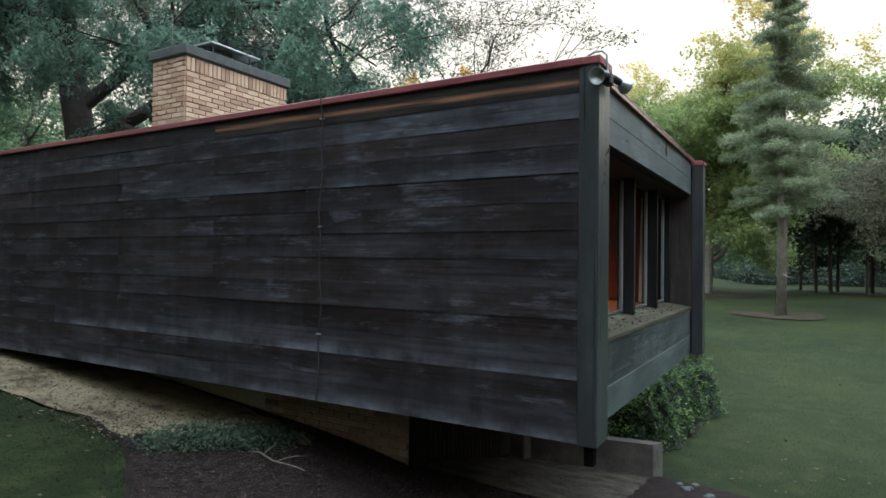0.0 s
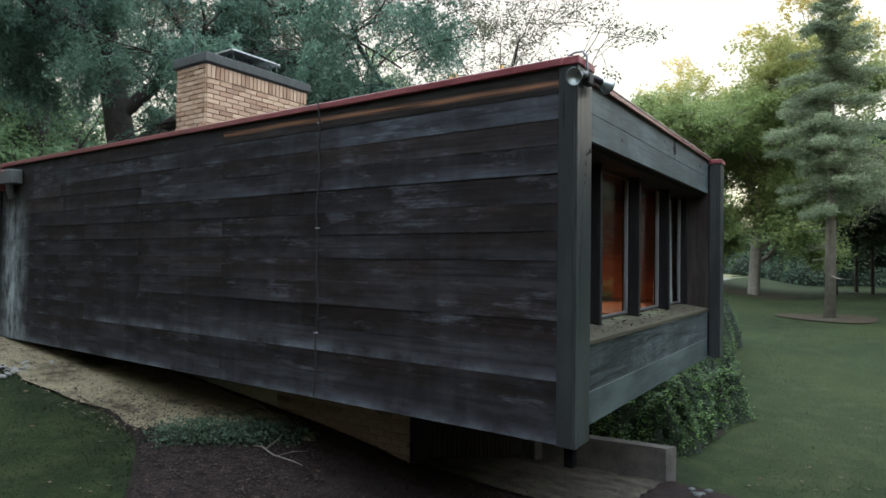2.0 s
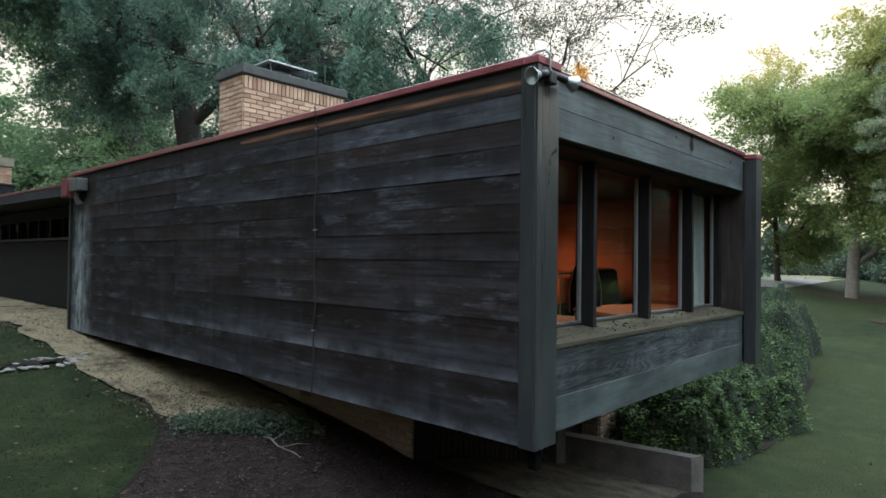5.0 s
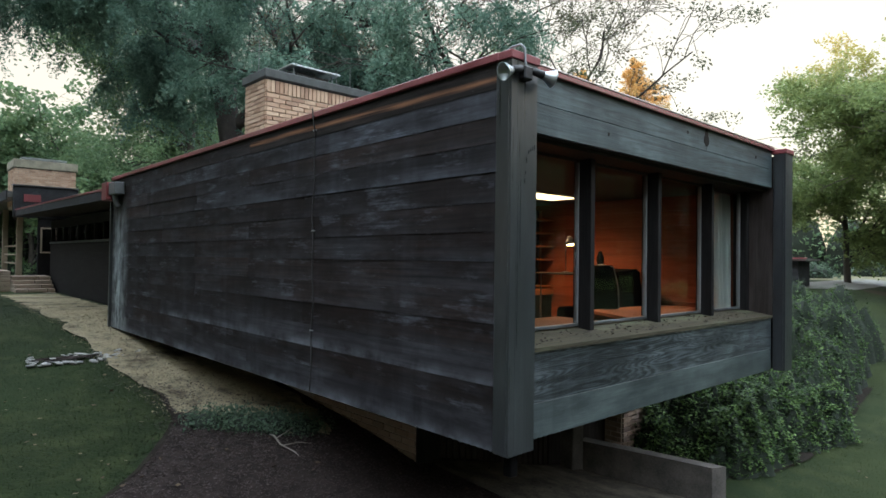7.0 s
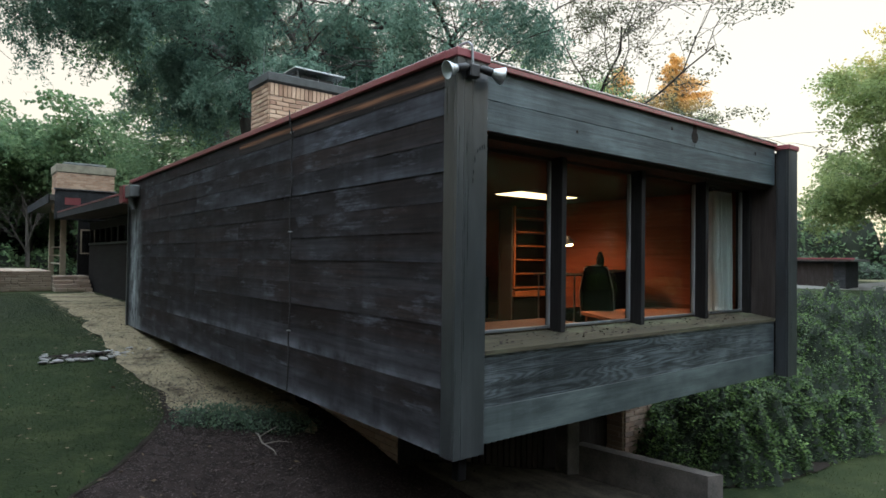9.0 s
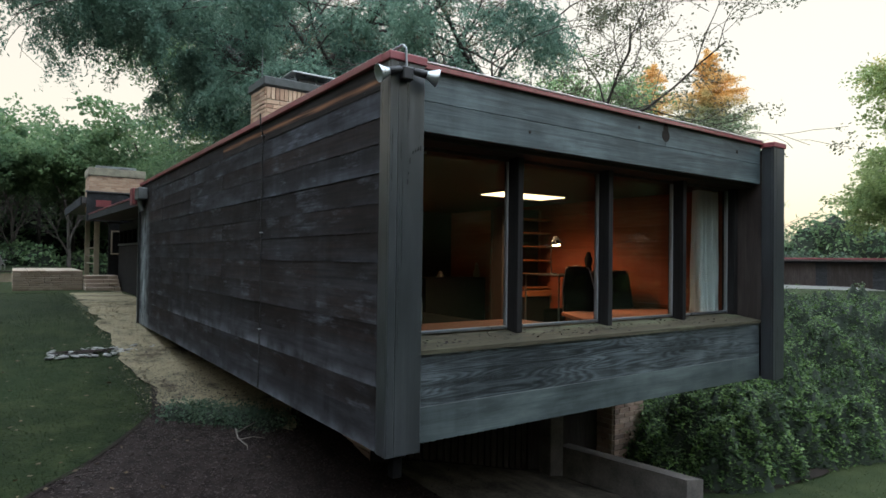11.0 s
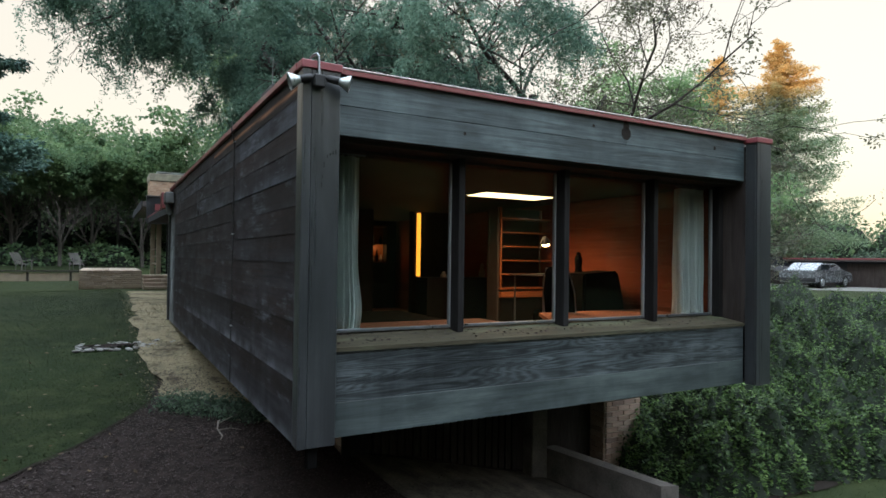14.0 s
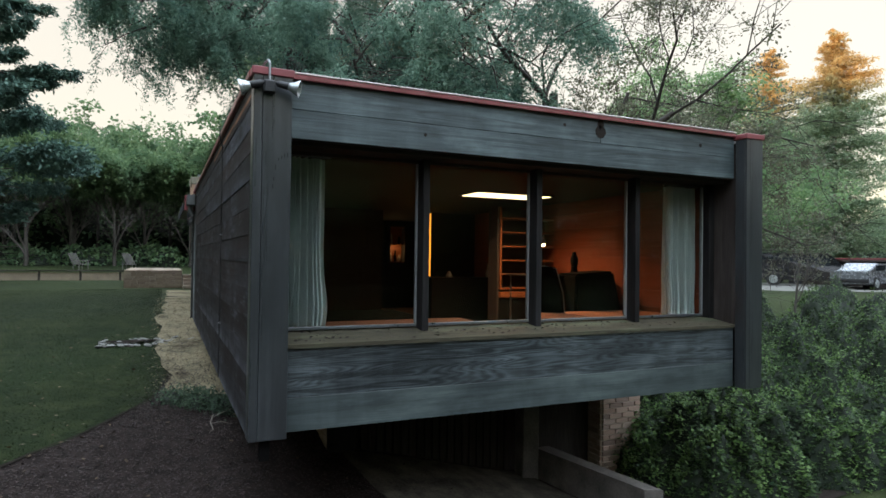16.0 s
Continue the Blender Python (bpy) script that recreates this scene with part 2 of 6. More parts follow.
RED = plain("red_metal_coping", (0.21, 0.050, 0.055), 0.42, 0.0, 0.2, 3)
REDGLOSS = plain("glossy_red_metal_coping", (0.19, 0.040, 0.050), 0.20, 0.0, 0.2, 3, 0.02, 1.0)
REDGLOSS.node_tree.nodes["Principled BSDF"].inputs["IOR"].default_value = 1.6
COPING = plain("dull_metal_edge", (0.55, 0.48, 0.46), 0.35, 0.5, 0.15, 5)
MORTAR = plain("mortar", (0.47, 0.41, 0.33), 0.9, var=0.25, scale=20, relief=0.4)
CONCRETE = plain("worn_concrete", (0.088, 0.076, 0.066), 0.85, var=0.6, scale=5, relief=0.5)
CAPSTONE = plain("dark_capstone", (0.065, 0.07, 0.068), 0.8, var=0.4, scale=6, relief=0.4)
STEEL = plain("dull_steel", (0.22, 0.23, 0.24), 0.35, 0.8, 0.2, 8)
FRAMESTEEL = plain("pale_window_steel", (0.22, 0.225, 0.23), 0.45, 0.2, 0.15, 3, 0.0)
BLACKMETAL = plain("black_metal", (0.018, 0.018, 0.020), 0.45, 0.2, 0.2, 8)
GALV = plain("pale_galvanised", (0.42, 0.45, 0.46), 0.32, 0.7, 0.15, 8)
SCUPPER = plain("weathered_scupper_metal", (0.10, 0.105, 0.105), 0.6, 0.3, 0.3, 6)
CABLE = plain("grey_cable", (0.017, 0.016, 0.016), 0.7)
CHAIRPAINT = plain("grey_garden_chair", (0.14, 0.13, 0.12), 0.7)
CURTAIN = plain("grey_curtain_cloth", (0.76, 0.82, 0.80), 0.9, var=0.1, scale=4, relief=0.15, spec=0.1)
LEATHER = plain("black_leather", (0.0045, 0.0042, 0.0042), 0.85, var=0.3, relief=0.0, spec=0.03)
SOIL = plain("bark_mulch", (0.024, 0.0178, 0.0163), 0.95, var=0.7, scale=9, relief=1.0, spec=0.05)
DARKSOIL = plain("dark_soil", (0.022, 0.018, 0.015), 0.95, var=0.5, scale=20, relief=1.0, spec=0.03)
DRYGRASS = plain("dry_grass", (0.100, 0.092, 0.034), 0.95, var=0.35, scale=1.5, relief=0.5)
PALEWOOD = plain("tan_post_wood", (0.30, 0.235, 0.165), 0.7, var=0.25, scale=3)
DRIVE = plain("pale_asphalt_drive", (0.14, 0.135, 0.12), 0.9, var=0.2, scale=2)
STONE = plain("river_stone", (0.235, 0.230, 0.215), 0.75, var=0.6, scale=4)
ROOFING = plain("grey_gravel_roof", (0.13, 0.12, 0.115), 0.95, var=0.4, scale=12, relief=0.6)
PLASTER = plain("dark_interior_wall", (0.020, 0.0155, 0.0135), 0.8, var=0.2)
CARPET = plain("rust_carpet", (0.30, 0.10, 0.045), 0.95, var=0.25, scale=15, relief=0.5)
BLACKLACQUER = plain("black_lacquered_wood", (0.005, 0.0045, 0.0045), 0.6, var=0.3, relief=0.0, spec=0.1)
PORCELAIN = plain("pale_ceramic", (0.26, 0.22, 0.17), 0.4, var=0.2)
RUBBER = plain("black_rubber", (0.012, 0.012, 0.012), 0.8)
CARBLACK = plain("black_car_paint", (0.010, 0.011, 0.014), 0.2, var=0.2, relief=0)
CARSILVER = plain("silver_car_paint", (0.22, 0.23, 0.245), 0.25, 0.5, 0.1, relief=0)


def gravel_material():
    """Tan gravel, worn through to earth and strewn with rotted leaves in drifts."""
    m, n, l, bsdf = nodes_of("tan_gravel")
    p = n.new("ShaderNodeNewGeometry").outputs["Position"]
    drift, blot, grit = tex_noise(n, l, p, 1.1, 5, 0.65), tex_noise(n, l, p, 5.5, 6, 0.7), tex_noise(n, l, p, 60, 3, 0.7)
    col = mixc(n, l, remap(n, l, grit, 0.3, 0.7), (0.17, 0.140, 0.090), (0.36, 0.305, 0.200))
    worn = maths(n, l, "ADD", maths(n, l, "MULTIPLY", drift, 0.55), maths(n, l, "MULTIPLY", blot, 0.45))
    col = mixc(n, l, remap(n, l, worn, 0.48, 0.61, 0.0, 0.9), col, (0.065, 0.054, 0.038))
    l.new(col, bsdf.inputs["Base Color"])
    bsdf.inputs["Roughness"].default_value = 0.95
    bsdf.inputs["Specular IOR Level"].default_value = 0.05
    bumped(n, l, bsdf, grit, 0.9, 0.01)
    return m


GRAVEL = gravel_material()


def brick_material(name, a, b, c):
    m, n, l, bsdf = nodes_of(name)
    vec, rnd = world_vec(n, l, (1, 1, 1), 9.0)
    col = mixc(n, l, remap(n, l, rnd, 0.1, 0.75), a, b)
    col = mixc(n, l, remap(n, l, rnd, 0.75, 1.0), col, c)
    grit = tex_noise(n, l, vec, 55, 4, 0.7)
    col = mixc(n, l, remap(n, l, grit, 0.35, 0.75, 0.0, 0.5), col, tuple(v * 0.5 for v in b))
    stain = tex_noise(n, l, vec, 3.0, 3)
    col = mixc(n, l, remap(n, l, stain, 0.55, 0.8, 0.0, 0.5), col, tuple(v * 0.45 for v in a))
    l.new(col, bsdf.inputs["Base Color"])
    bsdf.inputs["Roughness"].default_value = 0.88
    bumped(n, l, bsdf, grit, 0.5, 0.004)
    return m


BRICK = brick_material("tan_brick", (0.42, 0.255, 0.17), (0.62, 0.44, 0.31), (0.30, 0.17, 0.115))
BRICKRED = brick_material("weathered_pier_brick", (0.34, 0.225, 0.165), (0.44, 0.32, 0.25), (0.18, 0.12, 0.095))


def leaf_material(name, a, b, c, through_light=0.35, top=None, clump=0.55, gloss=(0.6, 0.12)):
    """Leaves: a tone for each leaf, clumps of lighter and darker growth, some light shining through. top: sunlight
    painted gold above a height.
    """
    m, n, l, bsdf = nodes_of(name)
    g = n.new("ShaderNodeNewGeometry")
    r = g.outputs["Random Per Island"]
    col = mixc(n, l, r, a, b)
    big = tex_noise(n, l, g.outputs["Position"], clump, 3)
    col = mixc(n, l, remap(n, l, big, 0.4, 0.68, 0, 0.85), col, c)
    if top:
        z0, z1, tc = top
        s = n.new("ShaderNodeSeparateXYZ")
        l.new(g.outputs["Position"], s.inputs[0])
        h = maths(n, l, "ADD", s.outputs["Z"], maths(n, l, "MULTIPLY", big, 5.0))
        col = mixc(n, l, remap(n, l, h, z0, z1, 0, 0.95), col, tc)
    l.new(col, bsdf.inputs["Base Color"])
    bsdf.inputs["Roughness"].default_value, bsdf.inputs["Specular IOR Level"].default_value = gloss
    tr = n.new("ShaderNodeBsdfTranslucent")
    l.new(col, tr.inputs["Color"])
    mx = n.new("ShaderNodeMixShader")
    mx.inputs[0].default_value = through_light
    l.new(bsdf.outputs[0], mx.inputs[1])
    l.new(tr.outputs[0], mx.inputs[2])
    l.new(mx.outputs[0], n["Material Output"].inputs["Surface"])
    return m


LEAF_LOCUST = leaf_material("locust_leaves", (0.090, 0.165, 0.125), (0.225, 0.330, 0.240), (0.060, 0.115, 0.092), 0.5)
LEAF_BROWN = leaf_material("olive_brown_leaves", (0.095, 0.115, 0.076), (0.185, 0.190, 0.120), (0.13, 0.11, 0.082), 0.4)
# top: evening sun on the oak's crown, painted as leaf colour
LEAF_OAK = leaf_material("oak_leaves", (0.200, 0.265, 0.108), (0.345, 0.410, 0.172), (0.165, 0.230, 0.100), 0.55, top=(15.2, 22.0, (0.60, 0.45, 0.14)))
LEAF_LIME = leaf_material("light_green_leaves", (0.155, 0.260, 0.120), (0.280, 0.385, 0.180), (0.14, 0.23, 0.115), 0.5)
NEEDLE_PINE = leaf_material("pine_needles", (0.055, 0.105, 0.085), (0.10, 0.165, 0.125), (0.05, 0.09, 0.08), 0.12)
BARKGREY = plain("grey_slender_bark", (0.070, 0.060, 0.052), 0.95, var=0.35, scale=5, relief=1.0)
LEAF_FAR = leaf_material("woodland_leaves", (0.100, 0.170, 0.085), (0.205, 0.285, 0.135), (0.075, 0.130, 0.075), 0.45)
LEAF_DARK = leaf_material("dark_grove_leaves", (0.058, 0.090, 0.060), (0.112, 0.155, 0.092), (0.050, 0.078, 0.057), 0.3)
# near-black clump tone paints shaded hollows into the ivy leaves
LEAF_HEDGE = leaf_material("ivy_leaves", (0.014, 0.036, 0.013), (0.150, 0.235, 0.070), (0.008, 0.020, 0.009), 0.32, clump=2.0, gloss=(0.5, 0.16))
NEEDLE = leaf_material("spruce_needles", (0.180, 0.228, 0.142), (0.320, 0.365, 0.225), (0.150, 0.190, 0.125), 0.45)
# top: low sun on the larch tips, put into the needle colour
NEEDLE_GOLD = leaf_material("larch_needles", (0.170, 0.245, 0.150), (0.300, 0.375, 0.220), (0.150, 0.215, 0.140), 0.45, top=(17.6, 20.4, (0.62, 0.40, 0.16)))
# same grass twice: open light in this tone, tree shade in the darker next
GRASS_LIT = leaf_material("lit_lawn_blades", (0.036, 0.048, 0.019), (0.078, 0.088, 0.034), (0.040, 0.052, 0.021), 0.2)
GRASS_SHADED = leaf_material("shaded_lawn_blades", (0.0066, 0.0125, 0.0046), (0.0165, 0.0275, 0.0097), (0.0073, 0.0134, 0.0050), 0.15)
DEADLEAF = leaf_material("fallen_leaves", (0.060, 0.042, 0.027), (0.14, 0.10, 0.06), (0.045, 0.034, 0.024), 0.1)
CHIP = leaf_material("bark_chips", (0.012, 0.0088, 0.0080), (0.076, 0.057, 0.051), (0.022, 0.0162, 0.0148), 0.0)
BARK = plain("grey_brown_bark", (0.050, 0.042, 0.036), 0.95, var=0.5, scale=5, relief=1.0)
BARKPALE = plain("pale_grey_bark", (0.20, 0.178, 0.150), 0.95, var=0.35, scale=5, relief=1.0)


def lawn_material():
    m, n, l, bsdf = nodes_of("mown_lawn")
    g = n.new("ShaderNodeNewGeometry")
    p = g.outputs["Position"]
    a, b, c, d = tex_noise(n, l, p, 0.35, 4), tex_noise(n, l, p, 2.2, 6, 0.68), tex_noise(n, l, p, 32, 4), tex_noise(n, l, p, 0.12, 3)
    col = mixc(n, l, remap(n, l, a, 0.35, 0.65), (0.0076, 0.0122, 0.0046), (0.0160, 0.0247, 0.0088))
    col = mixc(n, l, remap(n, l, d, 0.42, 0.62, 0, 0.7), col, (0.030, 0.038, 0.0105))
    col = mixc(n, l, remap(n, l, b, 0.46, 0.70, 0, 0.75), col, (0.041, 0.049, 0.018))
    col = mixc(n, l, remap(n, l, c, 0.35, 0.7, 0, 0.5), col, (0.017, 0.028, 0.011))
    l.new(col, bsdf.inputs["Base Color"])
    bsdf.inputs["Roughness"].default_value = 0.9
    bsdf.inputs["Specular IOR Level"].default_value = 0.1
    bumped(n, l, bsdf, c, 0.5, 0.03)
    return m


LAWN = lawn_material()


def glass_material():
    m, n, l, bsdf = nodes_of("window_glass")
    bsdf.inputs["Base Color"].default_value = (0.92, 0.95, 0.94, 1)
    bsdf.inputs["Roughness"].default_value = 0.0
    tr = n.new("ShaderNodeBsdfTransparent")
    tr.inputs["Color"].default_value = (0.90, 0.92, 0.91, 1)
    gl = n.new("ShaderNodeBsdfGlossy")
    gl.inputs["Roughness"].default_value = 0.01
    lw = n.new("ShaderNodeLayerWeight")
    fac = maths(n, l, "ADD", maths(n, l, "MULTIPLY", maths(n, l, "POWER", lw.outputs["Facing"], 5.0), 0.6), 0.040)
    mx = n.new("ShaderNodeMixShader")
    l.new(fac, mx.inputs[0])
    l.new(tr.outputs[0], mx.inputs[1])
    l.new(gl.outputs[0], mx.inputs[2])
    l.new(mx.outputs[0], n["Material Output"].inputs["Surface"])
    return m


GLASS = glass_material()


def glow(name, color, strength):
    m, n, l, bsdf = nodes_of(name)
    bsdf.inputs["Base Color"].default_value = (*color, 1)
    bsdf.inputs["Emission Color"].default_value = (*color, 1)
    bsdf.inputs["Emission Strength"].default_value = strength
    return m


PANEL = glow("warm_light_panel", (1.0, 0.74, 0.40), 1.7)
AMBER = glow("amber_strip", (1.0, 0.33, 0.03), 0.95)
BULB = glow("desk_lamp_bulb", (1.0, 0.66, 0.30), 9.0)

# ---- building helpers ----


def box_bm(x0, x1, y0, y1, z0, z1, bevel=0.0, bm=None):
    """A box from corner to corner, its edges eased."""
    own = bmesh.new()
    bmesh.ops.create_cube(own, size=1.0, matrix=Matrix.LocRotScale(((x0 + x1) / 2, (y0 + y1) / 2, (z0 + z1) / 2), None, (x1 - x0, y1 - y0, z1 - z0)))
    if bevel:
        bmesh.ops.bevel(own, geom=own.edges[:], offset=bevel, segments=1, affect="EDGES")
    if bm is None:
        return own
    tmp = bpy.data.meshes.new("tmp")
    own.to_mesh(tmp)
    own.free()
    bm.from_mesh(tmp)
    bpy.data.meshes.remove(tmp)
    return bm


def mesh_of(name, bm, material, smooth=False):
    me = bpy.data.meshes.new(name)
    bm.to_mesh(me)
    bm.free()
    me.materials.append(material)
    if smooth:
        me.shade_smooth()
    return me


def part(name, bm, material, parent=None, label="", smooth=False):
    """Links a bmesh (or a ready mesh) as one mesh object under a thing."""
    me = bm if isinstance(bm, bpy.types.Mesh) else mesh_of(name, bm, material, smooth)
    ob = new(name, me)
    ob.parent = parent
    if label:
        ob["label"] = label
    return ob


def thing(name, label, category, at=(0, 0, 0), turn=0.0, group="", kind=""):
    e = tagged(new(name), label, category, group, kind)
    e.matrix_basis = pose(*at, 0, 0, turn)
    e.empty_display_size = 0.1
    return e


def tube_bm(points, radii, sides=6, bm=None, cap=True):
    """A round tapered tube along points."""
    bm = bm or bmesh.new()
    rings = []
    pts = [Vector(p) for p in points]
    for i, p in enumerate(pts):
        d = (pts[min(i + 1, len(pts) - 1)] - pts[max(i - 1, 0)]).normalized()
        u = d.orthogonal().normalized()
        if rings and abs(d.dot(last)) < 0.999:
            u = (last_u - d * last_u.dot(d)).normalized()
        elif rings:
            u = last_u
        v = d.cross(u)
        r = radii[i] if hasattr(radii, "__len__") else radii
        rings.append([bm.verts.new(p + r * (math.cos(k * math.tau / sides) * u + math.sin(k * math.tau / sides) * v)) for k in range(sides)])
        last, last_u = d, u
    for a, b in zip(rings, rings[1:]):
        for k in range(sides):
            bm.faces.new((a[k], a[(k + 1) % sides], b[(k + 1) % sides], b[k]))
    if cap:
        bm.faces.new(rings[0][::-1])
        bm.faces.new(rings[-1])
    return bm


def lathe_bm(profile, at=(0, 0, 0), axis=None, sides=16, bm=None):
    """Turned form: (radius, height) pairs about an axis."""
    bm = bm or bmesh.new()
    q = Vector((0, 0, 1)).rotation_difference(Vector(axis or (0, 0, 1))).to_matrix()
    rings = []
    for r, h in profile:
        rings.append([bm.verts.new(Vector(at) + q @ Vector((max(r, 0.0005) * math.cos(k * math.tau / sides), max(r, 0.0005) * math.sin(k * math.tau / sides), h))) for k in range(sides)])
    for a, b in zip(rings, rings[1:]):
        for k in range(sides):
            bm.faces.new((a[k], a[(k + 1) % sides], b[(k + 1) % sides], b[k]))
    bm.faces.new(rings[0][::-1])
    bm.faces.new(rings[-1])
    return bm


def prism_bm(outline, z0, z1, bm=None):
    """A flat polygon raised from z0 to z1."""
    bm = bm or bmesh.new()
    lo = [bm.verts.new((x, y, z0)) for x, y in outline]
    hi = [bm.verts.new((x, y, z1)) for x, y in outline]
    bm.faces.new(lo[::-1])
    bm.faces.new(hi)
    for i in range(len(lo)):
        j = (i + 1) % len(lo)
        bm.faces.new((lo[i], lo[j], hi[j], hi[i]))
    bmesh.ops.recalc_face_normals(bm, faces=bm.faces)
    return bm


def smooth01(v, a, b):
    t = min(1, max(0, (v - a) / (b - a)))
    return t * t * (3 - 2 * t)


def ground_z(x, y):
    """Height of the ground: a bank that rises along the house, a lower lawn beyond it."""
    up = float(np.interp(x, (-9.6, -4.5, -3.5, -2.75, -2.3, -2.0, 0.0, 4.0), (1.15, 0.64, 0.54, 0.44, 0.35, 0.29, 0.08, -0.1))) + 0.75 * smooth01(-x, 30, 58)
    low = -0.36 + 0.45 * smooth01(y, 9, 30) + 1.1 * smooth01(-x, 2.5, 12) * (1 - 0.08 * smooth01(y, 14, 30))
    s = smooth01(y, 0.5, 4.5)
    z = up * (1 - s) + low * s
    return z + 0.03 * noise.noise(Vector((x * 0.5, y * 0.5, 0)))


def sheet(name, rows_uv, material, label="", lift=0.012, kind="structure", category=""):
    """A sheet over the ground between two lines, given row by row as (x, y) points."""
    bm = bmesh.new()
    grid = [[bm.verts.new((x, y, ground_z(x, y) + lift)) for x, y in row] for row in rows_uv]
    for a, b in zip(grid, grid[1:]):
        for i in range(len(a) - 1):
            bm.faces.new((a[i], a[i + 1], b[i + 1], b[i]))
    bmesh.ops.recalc_face_normals(bm, faces=bm.faces)
    if sum(f.normal.z for f in bm.faces) < 0:
        bmesh.ops.reverse_faces(bm, faces=bm.faces)
    ob = part(name, bm, material, smooth=True)
    return tagged(ob, label, category or name, kind=kind)


def along(line, n):
    """n points evenly along a bent line."""
    pts = [Vector((*p, 0)) for p in line]
    cum = [0]
    for a, b in zip(pts, pts[1:]):
        cum.append(cum[-1] + (b - a).length)
    res = []
    for i in range(n):
        s = cum[-1] * i / (n - 1)
        k = max(j for j in range(len(cum)) if cum[j] <= s + 1e-9)
        k = min(k, len(pts) - 2)
        p = pts[k].lerp(pts[k + 1], (s - cum[k]) / max(1e-9, cum[k + 1] - cum[k]))
        res.append((p.x, p.y))
    return res


def between(a, b, n_long, n_across, wobble=0.0):
    A, B = along(a, n_long), along(b, n_long)
    rows_ = []
    for j in range(n_across):
        f = j / (n_across - 1)
        rows_.append([(p[0] + (q[0] - p[0]) * f + wobble * noise.noise(Vector((p[0] * 2.1, p[1] * 2.1, j))) , p[1] + (q[1] - p[1]) * f + wobble * noise.noise(Vector((p[0] * 2.3, 7 + p[1] * 2.3, j)))) for p, q in zip(A, B)])
    return rows_


# ---- ground ----
def axis_steps(lo, hi, near_lo, near_hi, fine):
    vals, v = [], near_lo
    while v <= near_hi:
        vals.append(v)
        v += fine
    step, v = fine, near_hi
    while v < hi:
        step *= 1.25
        v += step
        vals.append(min(v, hi))
    step, v = fine, near_lo
    while v > lo:
        step *= 1.25
        v -= step
        vals.insert(0, max(v, lo))
    return vals


gx, gy = axis_steps(-900, 900, -14, 8, 0.4), axis_steps(-900, 900, -8, 14, 0.4)
bm = bmesh.new()
gv = [[bm.verts.new((x, y, ground_z(x, y))) for y in gy] for x in gx]
for i in range(len(gx) - 1):
    for j in range(len(gy) - 1):
        bm.faces.new((gv[i][j], gv[i + 1][j], gv[i + 1][j + 1], gv[i][j + 1]))
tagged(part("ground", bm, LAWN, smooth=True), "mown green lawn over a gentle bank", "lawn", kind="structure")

LAWN_EDGE = [(4.5, -8.2), (0.5, -5.0), (-1.6, -2.95), (-2.55, -1.85), (-3.08, -1.30), (-3.7, -0.86), (-4.3, -0.58), (-5.2, -0.45)]
sheet("mulch_bed", between(LAWN_EDGE, [(9.0, 3.0), (4.0, 2.6), (2.2, 3.0), (0.6, 3.9), (-0.4, 4.1), (-2.2, 3.9), (-4.0, 1.6), (-6.0, 1.2)], 60, 22, 0.05), SOIL, "dark bark mulch bed beneath the overhanging house", 0.02)
# flat dark strip: paints the shadow in the trench at the lawn's edge
sheet("lawn_cut_edge", between([(x, y - 0.01) for x, y in LAWN_EDGE], [(x + 0.008, y + 0.022) for x, y in LAWN_EDGE], 90, 3, 0.02), DARKSOIL, "dark strip painted for the shadow of the cut lawn edge", 0.034)
sheet("gravel_path", between([(-3.3, 0.25), (-4.4, -0.42), (-5.4, -0.52), (-7.4, -0.62), (-9.3, -0.60), (-14, -0.48), (-19, -0.42)], [(-3.0, 0.6), (-4.0, 0.9), (-5.4, 1.0), (-7.4, 1.0), (-9.3, 1.0), (-14, 1.0), (-19, 1.0)], 120, 14, 0.16), GRAVEL, "tan gravel strip along the wooden wall", 0.035)
sheet("shrub_mulch", between([(-0.75, 4.9), (-0.40, 5.6), (-0.28, 6.8), (-0.35, 8.0), (-0.62, 10.2), (-0.95, 13.0)], [(-1.6, 4.2), (-1.6, 5.8), (-1.6, 6.8), (-1.6, 8.2), (-1.6, 10.0), (-1.9, 13.0)], 40, 8, 0.04), DARKSOIL, "dark mulch round the foot of the shrubs", 0.02)
REDMULCH = plain("brown_needle_mulch", (0.046, 0.037, 0.026), 0.95, var=0.5, scale=4, relief=1.0, spec=0.05)
EARTH = plain("bare_mossy_earth", (0.066, 0.057, 0.045), 0.95, var=0.85, scale=4, relief=1.0, spec=0.05)
sheet("bare_earth", between([(-0.35, 1.75), (-1.2, 1.35), (-2.16, 1.25)], [(-0.45, 3.86), (-1.2, 3.72), (-2.16, 3.56)], 24, 24, 0.03), EARTH, "bare mossy earth under the overhanging floor", 0.04)
for cx, cy, r_, what in ((-4.8, 43.0, 3.0, "oak"), (0.3, 27.2, 1.9, "spruce")):
    sheet("tree_mulch", [[(cx + r_ * k / 5 * (1 + 0.12 * math.sin(3 * a + k)) * math.cos(a), cy + r_ * k / 5 * (1 + 0.12 * math.sin(3 * a + k)) * math.sin(a)) for a in [i * math.tau / 28 for i in range(29)]] for k in range(1, 6)], REDMULCH, "ring of brown mulch round the foot of the " + what, 0.04)
sheet("driveway", between([(-60, 22), (-27, 23), (-15, 26), (-10.5, 33), (-8.3, 42), (-9, 60)], [(-60, 28), (-30, 33), (-21.5, 35.2), (-15, 35.2), (-11.5, 42), (-12.5, 60)], 60, 6), DRIVE, "pale gravel driveway across the lawn", 0.03)
